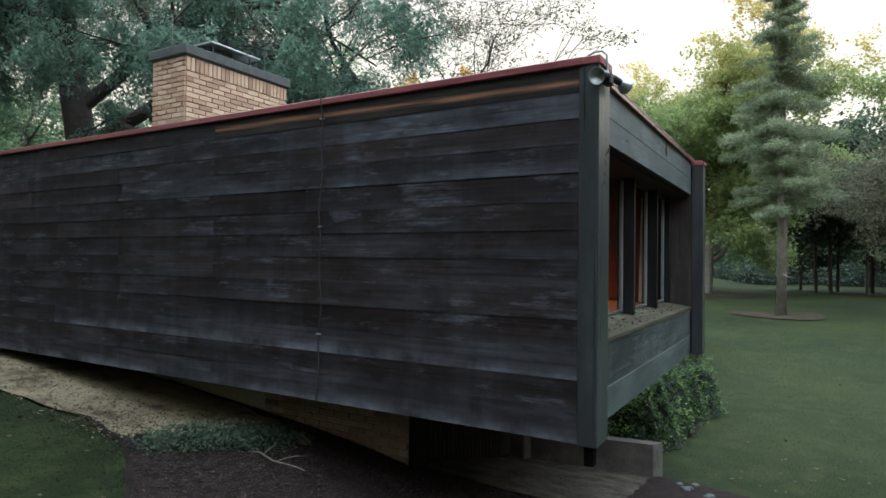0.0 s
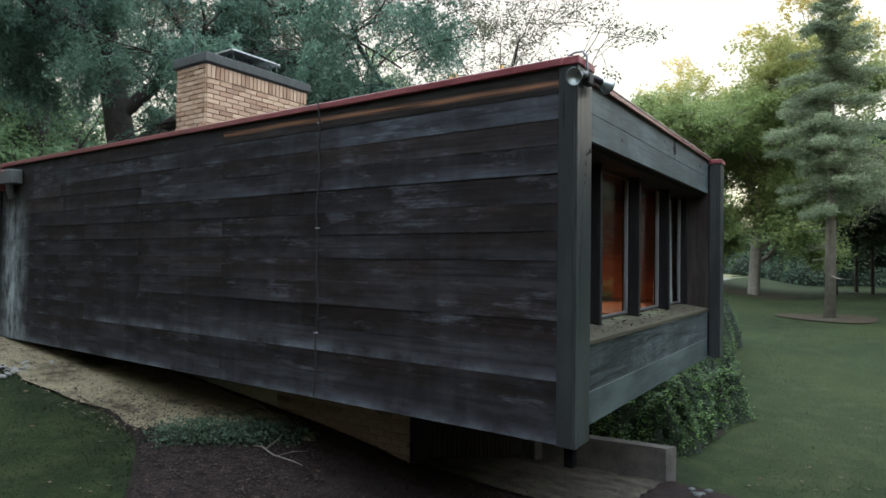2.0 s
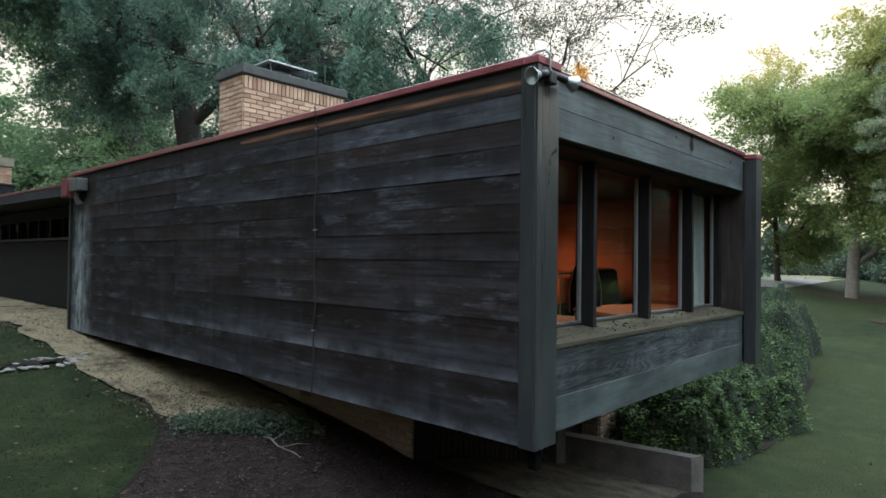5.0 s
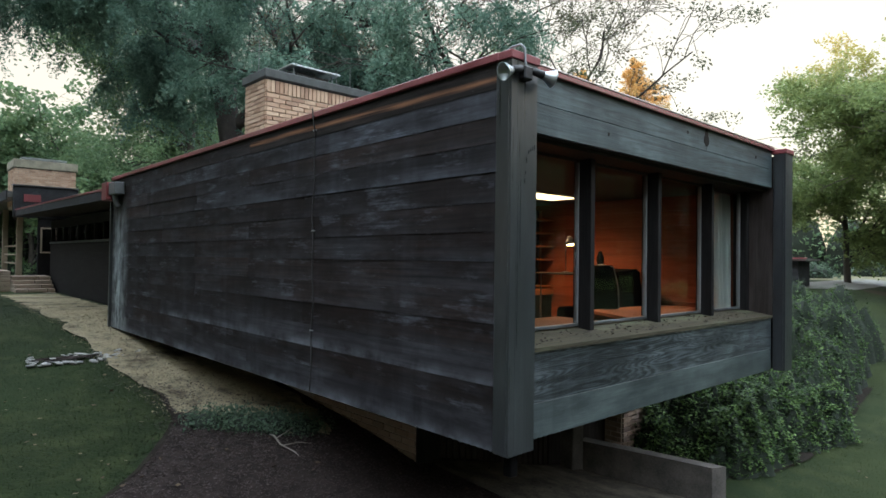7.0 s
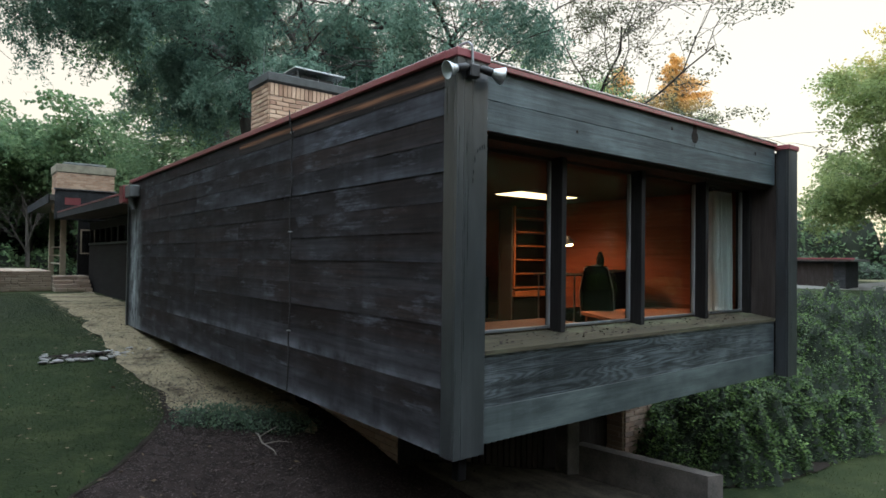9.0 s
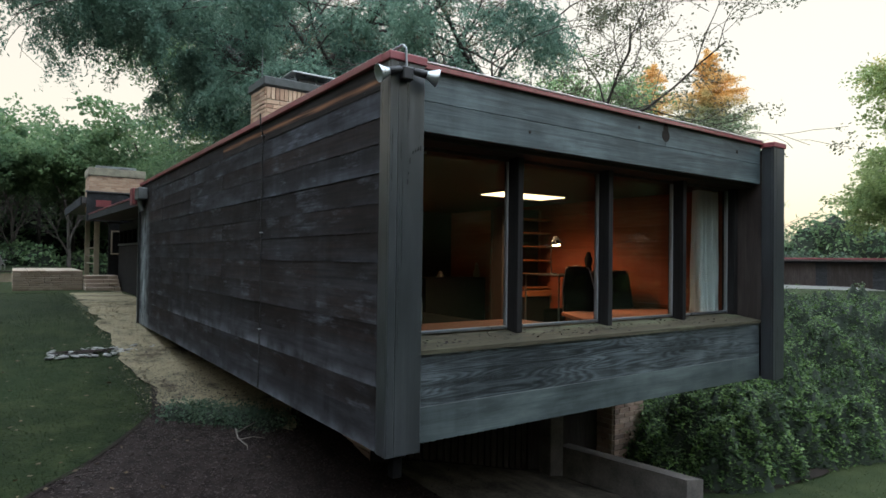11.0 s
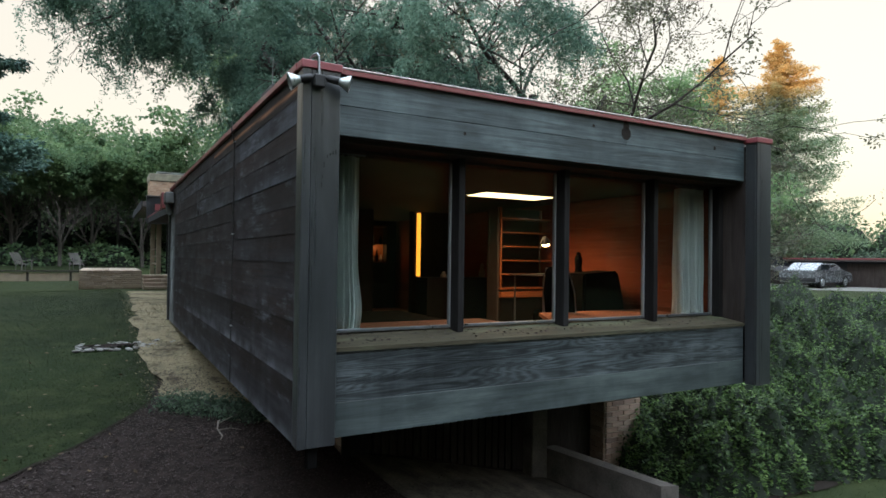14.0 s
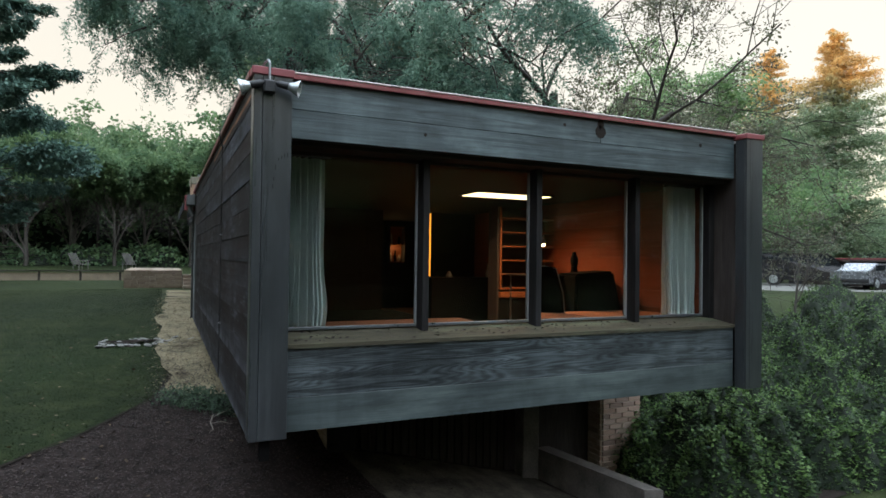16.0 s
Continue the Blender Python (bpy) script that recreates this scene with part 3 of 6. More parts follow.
sheet("meadow", between([(-45, 52), (-9.2, 52)], [(-45, 74), (-9.2, 74)], 30, 8), DRYGRASS, "pale dry grass at the edge of the woods", 0.02)

# ---- the wooden house ----
WALL_TOP, WALL_BOTTOM = 3.67, 1.135
ROWS_Z = [1.135, 1.36, 1.555, 1.757, 1.96, 2.16, 2.365, 2.565, 2.757, 2.955, 3.148, 3.32, 3.50, 3.672]
WEST = -9.16

wall_side = thing("wall_south", "long wall of dark weathered horizontal cedar boards", "wall", kind="structure")
part("sheathing", box_bm(WEST + 0.02, -0.16, 0.035, 0.15, WALL_BOTTOM + 0.02, WALL_TOP), DARKWOOD, wall_side)
rng = random.Random(4)
for r in range(13):
    z0, z1 = ROWS_Z[r], ROWS_Z[r + 1] + 0.012
    joints = [(-3.79, -5.35, -7.3), (-5.35, -7.9), (-3.79, -6.6), (-2.6, -5.35), (-5.3, -7.2)][r % 5]
    ends = [-0.132, *joints, WEST + 0.012]
    for k in range(len(ends) - 1):
        a, b = ends[k + 1] + 0.0015, ends[k] - 0.0015
        lean, out_ = 0.0035 + rng.uniform(-0.0015, 0.0025), rng.uniform(-0.0015, 0.0015)
        bm = bmesh.new()
        prof = [(0.034, z0), (0.004 + out_, z0), (0.004 + out_, z0 + 0.006), (0.004 + lean + out_, z1), (0.034, z1)]
        L = [bm.verts.new((a, y, z)) for y, z in prof]
        n_cut = 6
        prev = L
        bm.faces.new(prev)
        for c in range(1, n_cut + 1):
            x = a + (b - a) * c / n_cut
            w = 0.0 if c == n_cut else rng.uniform(-0.0035, 0.0035)
            cur = [bm.verts.new((x, y + (w if i in (1, 2) else 0), z)) for i, (y, z) in enumerate(prof)]
            for i in range(5):
                j = (i + 1) % 5
                bm.faces.new((prev[i], prev[j], cur[j], cur[i]))
            prev = cur
        bm.faces.new(prev[::-1])
        bmesh.ops.recalc_face_normals(bm, faces=bm.faces)
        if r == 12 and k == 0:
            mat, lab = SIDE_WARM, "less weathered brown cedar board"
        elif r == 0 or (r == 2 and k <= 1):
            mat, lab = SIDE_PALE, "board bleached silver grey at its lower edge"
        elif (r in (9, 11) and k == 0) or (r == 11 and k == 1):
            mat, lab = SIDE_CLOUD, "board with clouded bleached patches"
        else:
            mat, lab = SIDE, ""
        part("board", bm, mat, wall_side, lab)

part("bleached_end", box_bm(-5.345, -5.10, -0.0015, 0.004, 2.962, 3.035, 0.001), SIDE_PALE, wall_side, "small bleached board end")

# nail heads along each board
bm = bmesh.new()
for r in range(13):
    x = -0.35
    while x > WEST + 0.2:
        lathe_bm([(0.004, 0), (0.003, 0.002)], (x + rng.uniform(-0.03, 0.03), 0.004, ROWS_Z[r] + 0.022), (0, -1, 0), 6, bm)
        x -= 0.61
tagged(part("nails", bm, BLACKMETAL, wall_side), kind="stuff")

# red metal coping over the long wall
bm = box_bm(WEST - 0.02, -0.10, -0.022, 0.06, WALL_TOP, WALL_TOP + 0.055, 0.006)
tagged(part("coping_south", bm, RED), "dull red metal coping along the roof edge", "coping", kind="structure")

# corner posts
def corner_post(name, y0, y1, label):
    p = thing(name, label, "post", kind="structure")
    zt, zb = WALL_TOP + 0.0, 1.125
    w = (y1 - y0)
    part("post_core", box_bm(-0.135, -0.024, y0, y1, zb, zt, 0.004), POSTWOOD, p)
    part("face_board", box_bm(-0.022, 0.0, y0 + 0.0, y0 + w * 0.22, zb, zt, 0.003), POSTWOOD, p)
    part("face_board", box_bm(-0.022, -0.002, y0 + w * 0.22 + 0.003, y1, zb, zt, 0.003), POSTWOOD, p)
    part("cap", box_bm(-0.16, 0.012, y0 - 0.015, y1 + 0.012, zt, zt + 0.055, 0.005), RED, p, "red metal cap")
    return p


post_a = corner_post("corner_post_south", 0.0, 0.262, "grey weathered square corner post with a red cap")
post_b = corner_post("corner_post_north", 4.83, 5.065, "grey weathered square corner post with a red cap")
bm = bmesh.new()
for y, z, h in ((0.232, 3.10, 0.045), (0.212, 3.095, 0.04), (0.192, 3.085, 0.035), (0.172, 3.07, 0.035), (0.150, 3.005, 0.05), (0.140, 2.93, 0.035), (0.134, 2.87, 0.045)):
    box_bm(-0.0008, 0.0016, y, y + 0.006, z + 0.008, z + h - 0.006, 0, bm)
part("scratches", bm, RUBBER, post_a, "dark scratches in the wood")
stub = part("drain_stub", box_bm(-0.115, -0.045, 0.085, 0.155, 0.97, 1.124, 0.006), LEATHER)
tagged(stub, "square black drain pipe stub below the corner post", "drain pipe")

# long fascia over the window and parapet below it
fascia = thing("fascia_east", "grey weathered fascia boards over the window wall", "fascia", kind="structure")
part("backing", box_bm(-0.22, -0.178, 0.15, 4.85, 3.27, 3.70), DARKWOOD, fascia)


def face_boards(parent, levels, joints, x_face, low_mat, top_mat):
    for z0, z1 in levels:
        ys = [0.264, *joints.pop(0), 4.828]
        for a, b in zip(ys, ys[1:]):
            bm = box_bm(x_face - 0.025, x_face, a + 0.001, b - 0.001, z0, z1, 0.003)
            part("board", bm, low_mat if z0 == levels[0][0] else top_mat, parent)


face_boards(fascia, [(3.275, 3.487), (3.489, 3.70)], [[], [3.1]], -0.15, FASCIA, FASCIA)
tagged(part("coping_east", box_bm(-0.24, -0.115, 0.274, 4.815, 3.70, 3.740, 0.004), REDGLOSS), "dull red metal coping over the fascia", "coping", kind="structure")
tagged(part("coping_edge", box_bm(-0.24, -0.111, 0.274, 4.815, 3.741, 3.753, 0.003), COPING), "pale metal edge of the roof", "coping", kind="structure")

for y, z, r in ((3.10, 3.595, 0.062), (3.10, 3.665, 0.04), (2.70, 3.62, 0.016), (4.35, 3.58, 0.02), (1.35, 3.40, 0.014)):
    part("knot", lathe_bm([(r, 0), (r * 0.9, 0.0012)], (-0.150, y, z), (1, 0, 0), 12), DARKWOODY, fascia, "dark knot in the board")

parapet = thing("parapet_east", "grey weathered boards below the window wall", "parapet", kind="structure")
part("backing", box_bm(-0.30, -0.178, 0.15, 4.85, 1.15, 1.72), DARKWOOD, parapet)
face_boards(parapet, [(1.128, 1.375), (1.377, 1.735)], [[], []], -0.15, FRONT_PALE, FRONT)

sill = thing("window_sill", "mossy worn timber sill along the window wall", "window sill", kind="structure")
bm = prism_bm([(-0.135, 1.735), (-0.548, 1.735), (-0.548, 1.822), (-0.135, 1.765)], 0.15, 4.83)
for v in bm.verts:
    x, z, y = v.co.x, v.co.y, v.co.z
    v.co = (x, y, z)
bmesh.ops.recalc_face_normals(bm, faces=bm.faces)
part("sill_board", bm, SILLWOOD, sill)

# soffit under the roof edge, dark side cheeks
tagged(part("soffit", box_bm(-0.52, -0.222, 0.15, 4.85, 3.24, 3.29), DARKWOODY), "dark wooden soffit over the windows", "soffit", kind="structure")
tagged(part("cheek_south", box_bm(-0.60, -0.14, 0.152, 0.20, 1.70, 3.60), DARKWOOD), "dark wooden cheek beside the window", "wall", kind="structure")
tagged(part("cheek_north", box_bm(-0.60, -0.14, 4.845, 4.90, 1.70, 3.60), DARKWOOD), "dark wooden cheek beside the window", "wall", kind="structure")

# windows
MULL = [0.255, 1.46, 2.585, 3.745, 4.80]
WX = -0.44
GX = WX - 0.05
for i in range(4):
    w = thing("window_%d" % (i + 1), "tall fixed window in a dark wooden frame", "window", kind="structure")
    a, b = MULL[i] + (0.045 if i == 0 else 0.032), MULL[i + 1] - (0.045 if i == 3 else 0.032)
    f = 0.014
    part("frame_bottom", box_bm(GX - 0.03, GX + 0.012, a, b, 1.826, 1.85, 0.003), STEEL, w)
    part("frame_top", box_bm(GX - 0.03, GX + 0.01, a, b, 3.215, 3.24, 0.003), DARKWOOD, w)
    part("frame_side", box_bm(GX - 0.03, GX + 0.01, a, a + f, 1.845, 3.215, 0.003), FRAMESTEEL, w)
    part("frame_side", box_bm(GX - 0.03, GX + 0.01, b - f, b, 1.845, 3.215, 0.003), FRAMESTEEL, w)
    g = part("pane", box_bm(GX - 0.012, GX - 0.006, a + f, b - f, 1.845, 3.215), GLASS, w)
    g.visible_shadow = False
for i, y in enumerate(MULL):
    if i in (0, 4):
        bm = box_bm(WX - 0.11, WX + 0.03, y - 0.03, y + 0.044, 1.81, 3.24, 0.004)
    else:
        bm = box_bm(WX - 0.10, WX + 0.075, y - 0.030, y + 0.030, 1.80, 3.24, 0.004)
    tagged(part("mullion", bm, MULLWOOD), "dark wooden mullion between the window panes", "mullion", kind="structure")

# shell of the house
tagged(part("roof", box_bm(WEST, -0.24, 0.06, 5.0, 3.58, 3.69), ROOFING), "flat gravel roof", "roof", kind="structure")
tagged(part("ceiling", box_bm(WEST, -0.53, 0.16, 4.84, 3.255, 3.30), DARKWOODY), "low dark wooden ceiling", "ceiling", kind="structure")
tagged(part("floor", box_bm(WEST, -0.30, 0.16, 5.0, 1.16, 1.25), CARPET), "rust brown floor inside the room", "floor", kind="structure")
tagged(part("underside", box_bm(WEST, -0.20, 0.05, 5.0, 1.128, 1.158), DARKWOODY), "dark boarded underside of the floor", "soffit", kind="structure")
north = thing("wall_north", "red cedar board wall inside the room", "wall", kind="structure")
part("outer_boards", box_bm(WEST, -0.14, 4.93, 5.03, 1.13, 3.66), SIDE, north)
zz = 1.25
while zz < 3.25:
    part("board", box_bm(WEST + 0.1, -0.60, 4.84, 4.86 + rng.uniform(0, 0.002), zz + 0.0005, min(3.255, zz + 0.2015), 0.0012), CEDAR, north)
    zz += 0.202
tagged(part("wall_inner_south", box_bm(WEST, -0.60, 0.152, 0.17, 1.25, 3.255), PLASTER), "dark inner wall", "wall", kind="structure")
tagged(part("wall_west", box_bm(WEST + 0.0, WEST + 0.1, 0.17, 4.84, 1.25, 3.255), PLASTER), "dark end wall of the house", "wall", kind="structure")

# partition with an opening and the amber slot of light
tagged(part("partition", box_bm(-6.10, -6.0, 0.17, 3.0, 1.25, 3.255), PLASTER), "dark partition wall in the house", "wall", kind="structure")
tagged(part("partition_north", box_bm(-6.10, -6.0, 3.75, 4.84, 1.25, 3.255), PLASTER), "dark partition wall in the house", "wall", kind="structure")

# foundation
found = thing("foundation_wall", "brick foundation wall under the house", "foundation", kind="structure")
part("mortar_core", box_bm(-9.0, -2.20, 1.115, 1.36, -0.5, 1.128), MORTAR, found)
tagged(part("corner_board", box_bm(-2.198, -2.165, 1.095, 1.40, -0.3, 1.128, 0.004), MULLWOOD), "dark timber at the end of the brick foundation", "post", kind="structure")
back = thing("skirting_wall", "dark vertical slats closing the space under the house", "skirting", kind="structure")
part("backing", box_bm(-2.50, -2.30, 1.36, 5.0, -0.6, 1.128), DARKWOOD, back)
y = 1.40
while y < 3.4:
    part("slat", box_bm(-2.30, -2.27, y, y + 0.075, -0.4, 1.12, 0.003), DARKWOOD, back)
    y += 0.098
tagged(part("concrete_column", box_bm(-2.15, -1.95, 3.43, 3.66, -0.6, 1.128, 0.012), CONCRETE), "rough concrete column under the floor", "column", kind="structure")
low = part("low_wall", prism_bm([(-0.36, 4.10), (-0.44, 3.93), (-2.05, 3.67), (-2.05, 3.86)], -0.6, 0.09), CONCRETE)
tagged(low, "low concrete retaining wall under the house", "low wall", kind="structure")
pier = thing("brick_pier", "weathered brick pier carrying the house", "pier", kind="structure")
part("mortar_core", box_bm(-2.28, -2.01, 4.66, 5.28, -0.7, 1.128), MORTAR, pier)
rear = thing("far_foundation", "dark side of the house base behind the shrubs", "foundation", kind="structure")
part("core", box_bm(-9.0, -2.5, 4.75, 5.0, -0.5, 1.128), MORTAR, rear)

# ---- chimneys ----
def brick_mesh(name, l, d, h, material):
    return mesh_of(name, box_bm(-l / 2, l / 2, -d / 2, d / 2, -h / 2, h / 2, 0.004), material)


BRICK_ME = brick_mesh("brick", 0.198, 0.03, 0.058, BRICK)
BRICK_SOLDIER = brick_mesh("brick", 0.058, 0.03, 0.196, BRICK)
BRICK_OLD = brick_mesh("brick", 0.198, 0.03, 0.058, BRICKRED)


def brick_face(parent, origin, way, length, z0, z1, me, soldier=False, joined=None, half=None):
    """Courses of bricks on one face; way is the direction along it, the bricks stand 1 cm proud."""
    o, w = Vector(origin), Vector(way).normalized()
    turn = math.degrees(math.atan2(w.y, w.x))
    n_c = round((z1 - z0 - (0.21 if soldier else 0)) / 0.068)
    for c in range(n_c):
        z = z0 + 0.068 * (c + 0.5)
        s = 0.0
        first = True
        while s < length - 0.02:
            l = 0.104 if (first and c % 2) else 0.208
            l = min(l, length - s)
            first = False
            ob = new("brick", me)
            ob.parent = parent
            p = o + w * (s + l / 2)
            ob.matrix_basis = pose(p.x, p.y, z, 0, 0, turn) @ Matrix.Diagonal(((l - 0.01) / 0.198, 1 + rng.uniform(-0.15, 0.2), 1, 1))
            s += l
    if soldier:
        z, k = z1 - 0.103, int(length / 0.068)
        for i in range(k):
            p = o + w * (length * (i + 0.5) / k)
            ob = new("brick", BRICK_SOLDIER)
            ob.parent = parent
            ob.matrix_basis = pose(p.x, p.y, z, 0, 0, turn)


def chimney(x0, x1, y0, y1, z0, z1, label, thick=0.135, cap=None):
    c = thing("chimney", label, "chimney")
    part("mortar_core", box_bm(x0 + 0.012, x1 - 0.012, y0 + 0.012, y1 - 0.012, z0 - 0.1, z1), MORTAR, c)
    part("cap", box_bm(x0 - 0.05, x1 + 0.05, y0 - 0.05, y1 + 0.05, z1 + 0.002, z1 + thick, 0.012), cap or CAPSTONE, c, "pale concrete cap" if cap else "dark stained stone cap")
    part("cap_band", box_bm(x0 - 0.02, x1 + 0.02, y0 - 0.02, y1 + 0.02, z1 - 0.02, z1 + 0.002), BLACKMETAL, c)
    return c


CX0, CX1, CY0, CY1, CZ = -6.55, -5.87, 1.2, 3.02, 5.03
chim = chimney(CX0, CX1, CY0, CY1, 3.66, CZ, "tan brick chimney with a dark cap on the flat roof")
zc, zt = CZ + 0.135, CZ + 0.30
hy0, hy1 = 1.62, 2.50
bm = box_bm(CX0 + 0.02, CX1 - 0.02, hy0, hy1, zt - 0.012, zt + 0.012, 0.004)
for v in bm.verts:
    v.co.z += 0.10 * (1 - abs(v.co.x - (CX0 + CX1) / 2) / 0.34)
part("hood", bm, GALV, chim, "pale sheet metal rain hood")
for y in (hy0 + 0.1, (hy0 + hy1) / 2, hy1 - 0.1):
    for x in (CX0 + 0.1, CX1 - 0.1):
        part("hood_bracket", tube_bm([(x, y, zc), (x + (0.05 if x < -6.2 else -0.05), y, zt)], 0.011, 6), STEEL, chim)
# solid black box in place of the shaded hollow under the hood
part("flue_shadow_box", box_bm(CX0 + 0.14, CX1 - 0.14, hy0 + 0.15, hy1 - 0.15, zc, zc + 0.10, 0.005), BLACKMETAL, chim, "solid black box painting the shade of the flue")
for x, y, h in ((CX0 + 0.30, CY0 + 0.06, 0.55), (CX0 + 0.3, CY1 - 0.1, 0.52), (CX1 - 0.02, CY0 + 0.45, 0.14), (CX1 - 0.02, CY1 - 0.6, 0.2)):
    part("lightning_rod", tube_bm([(x, y, zc - 0.01), (x, y, zc + h * 0.6), (x + 0.004, y, zc + h)], [0.006, 0.005, 0.003], 5), STEEL, chim)

TANCAP = plain("mossy_tan_concrete", (0.25, 0.225, 0.165), 0.9, var=0.4, scale=4, relief=0.4)
C2 = (-25.5, -24.0, 0.5, 2.42)
chim2 = chimney(C2[0], C2[1], C2[2], C2[3], 4.1, 5.48, "broad tan brick chimney over the lower roof", 0.30, TANCAP)
part("hood", box_bm(C2[0] + 0.3, C2[1] - 0.3, C2[2] + 0.25, C2[3] - 0.25, 5.86, 5.92), GALV, chim2, "pale sheet metal rain hood")

# ---- far wing ----
wing = thing("far_wing", "lower dark wing of the house with a deep eave", "house", kind="structure")
def rising(bm):
    """Tilt a piece along the wing: the eave climbs slightly towards its far end."""
    for v in bm.verts:
        v.co.z += (WEST - v.co.x) * 0.0145
    return bm


W_END, W_EAVE, W_WALL = -22.3, 0.33, 1.30
part("roof", rising(box_bm(W_END, WEST - 0.03, W_EAVE + 0.03, 6.0, 3.50, 3.64, 0.01)), ROOFING, wing)
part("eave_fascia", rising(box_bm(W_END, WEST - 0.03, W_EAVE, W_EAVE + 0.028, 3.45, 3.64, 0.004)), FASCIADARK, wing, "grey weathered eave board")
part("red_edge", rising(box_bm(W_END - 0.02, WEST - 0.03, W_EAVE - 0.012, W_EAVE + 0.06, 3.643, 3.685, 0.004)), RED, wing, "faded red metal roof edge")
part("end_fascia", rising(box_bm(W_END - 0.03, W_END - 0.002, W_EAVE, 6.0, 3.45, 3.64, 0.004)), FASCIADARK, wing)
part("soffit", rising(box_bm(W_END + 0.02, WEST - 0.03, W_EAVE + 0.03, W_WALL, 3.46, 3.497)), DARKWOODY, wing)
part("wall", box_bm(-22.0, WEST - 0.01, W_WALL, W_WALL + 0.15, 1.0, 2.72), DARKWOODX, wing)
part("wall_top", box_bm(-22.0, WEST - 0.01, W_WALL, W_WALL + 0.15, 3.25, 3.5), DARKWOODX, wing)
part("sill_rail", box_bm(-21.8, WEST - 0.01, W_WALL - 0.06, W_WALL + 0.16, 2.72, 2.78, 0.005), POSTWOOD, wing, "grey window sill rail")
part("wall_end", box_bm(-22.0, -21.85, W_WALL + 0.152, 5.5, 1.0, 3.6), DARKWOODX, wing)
for i in range(14):
    x = -21.95 + i * 0.96
    part("window_post", box_bm(x, x + 0.09, W_WALL, W_WALL + 0.12, 2.78, 3.25, 0.003), DARKWOODX, wing)
part("clerestory_glass", box_bm(-21.8, WEST - 0.05, W_WALL + 0.06, W_WALL + 0.07, 2.78, 3.25), GLASS, wing)
# added dark sheet: keeps the bright background out of the clerestory panes
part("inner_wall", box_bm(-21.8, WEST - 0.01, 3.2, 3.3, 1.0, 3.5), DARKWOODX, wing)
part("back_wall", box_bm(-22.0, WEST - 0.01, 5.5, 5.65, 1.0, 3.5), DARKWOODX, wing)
# taller block behind it, with a boxed parapet end and an open terrace below the roof
part("upper_parapet", box_bm(-22.86, -22.7, 0.30, 2.24, 3.63, 4.70, 0.01), FASCIADARK, wing, "grey boarded parapet end")
part("parapet_cap", box_bm(-22.90, -22.66, 0.27, 2.27, 4.703, 4.75, 0.006), POSTWOOD, wing)
part("parapet_patch", box_bm(-22.697, -22.68, 0.60, 1.10, 4.17, 4.42, 0.004), RED, wing, "faded red metal panel")
part("upper_roof", box_bm(-31.0, -22.9, 0.16, 6.0, 4.30, 4.52, 0.01), ROOFING, wing)
part("upper_fascia", box_bm(-31.0, -22.88, 0.12, 0.158, 4.22, 4.54, 0.004), FASCIADARK, wing)
for x, y in ((-26.8, 0.95), (-30.5, 0.93)):
    part("terrace_post", box_bm(x, x + 0.2, y, y + 0.2, 1.0, 4.298, 0.005), PALEWOOD, wing, "tan timber terrace post")
for z in (1.95, 2.30, 2.65):
    part("terrace_rail", box_bm(-30.3, -26.8, 1.0, 1.06, z, z + 0.06, 0.004), PALEWOOD, wing)
part("return_wall", box_bm(-22.9, -22.75, 1.05, 2.5, 1.0, 4.298), DARKWOODX, wing)
for y in (1.12, 1.55):
    part("end_window_frame", box_bm(-22.748, -22.72, y, y + 0.05, 2.45, 3.25, 0.003), PALEWOOD, wing)
for z in (2.40, 3.25):
    part("end_window_frame", box_bm(-22.748, -22.72, 1.12, 1.60, z, z + 0.05, 0.003), PALEWOOD, wing)
part("end_window_pane", box_bm(-22.748, -22.738, 1.17, 1.55, 2.45, 3.25), GLASS, wing)
part("terrace_wall", box_bm(-31.0, -22.9, 2.5, 2.65, 1.0, 4.298), DARKWOODX, wing)
post_c = thing("end_post", "slim grey post at the far end of the board wall", "post", kind="structure")
part("post_core", box_bm(WEST - 0.06, WEST + 0.008, -0.03, 0.15, 1.12, 3.66, 0.004), POSTWOOD, post_c)
drain = thing("scupper_box", "dark metal scupper box with a red end plate", "rain drain")
part("box", box_bm(WEST + 0.345, WEST + 0.72, -0.16, -0.002, 3.38, 3.58, 0.01), SCUPPER, drain)
part("end_plate", box_bm(WEST + 0.04, WEST + 0.34, -0.19, -0.004, 3.30, 3.60, 0.006), RED, drain, "red metal end plate")
part("spout", tube_bm([(WEST + 0.5, -0.09, 3.38), (WEST + 0.5, -0.08, 3.26), (WEST + 0.5, -0.05, 3.18)], [0.05, 0.045, 0.05], 10), SCUPPER, drain)

# stone steps and terrace walls by the far wing
def stone_steps(x0, x1, y0, y1, z0, n, run, label, course=0.125):
    s = thing("garden_steps", label, "steps")
    for i in range(n):
        z = z0 + course * i
        yy = y0
        while yy < y1 - 0.05:
            w = min(rng.uniform(2.2, 6.5) * course, y1 - yy)
            if y1 - yy - w < 0.15:
                w = y1 - yy
            part("stone", box_bm(x0, x1 - run * i - rng.uniform(0, 0.03), yy + 0.004, yy + w - 0.004, z + 0.003, z + course - 0.003, 0.012), BRICKSTONE, s)
            yy += w
    return s


BRICKSTONE = brick_material("tan_sandstone", (0.30, 0.22, 0.16), (0.40, 0.31, 0.24), (0.22, 0.16, 0.12))
stone_steps(-22.4, -20.2, 0.13, 1.20, 1.02, 5, 0.26, "low sandstone steps up to the terrace")
stone_steps(-26.0, -21.4, -1.9, 0.12, 1.07, 10, 0.0, "low sandstone terrace wall at the edge of the lawn", 0.075)

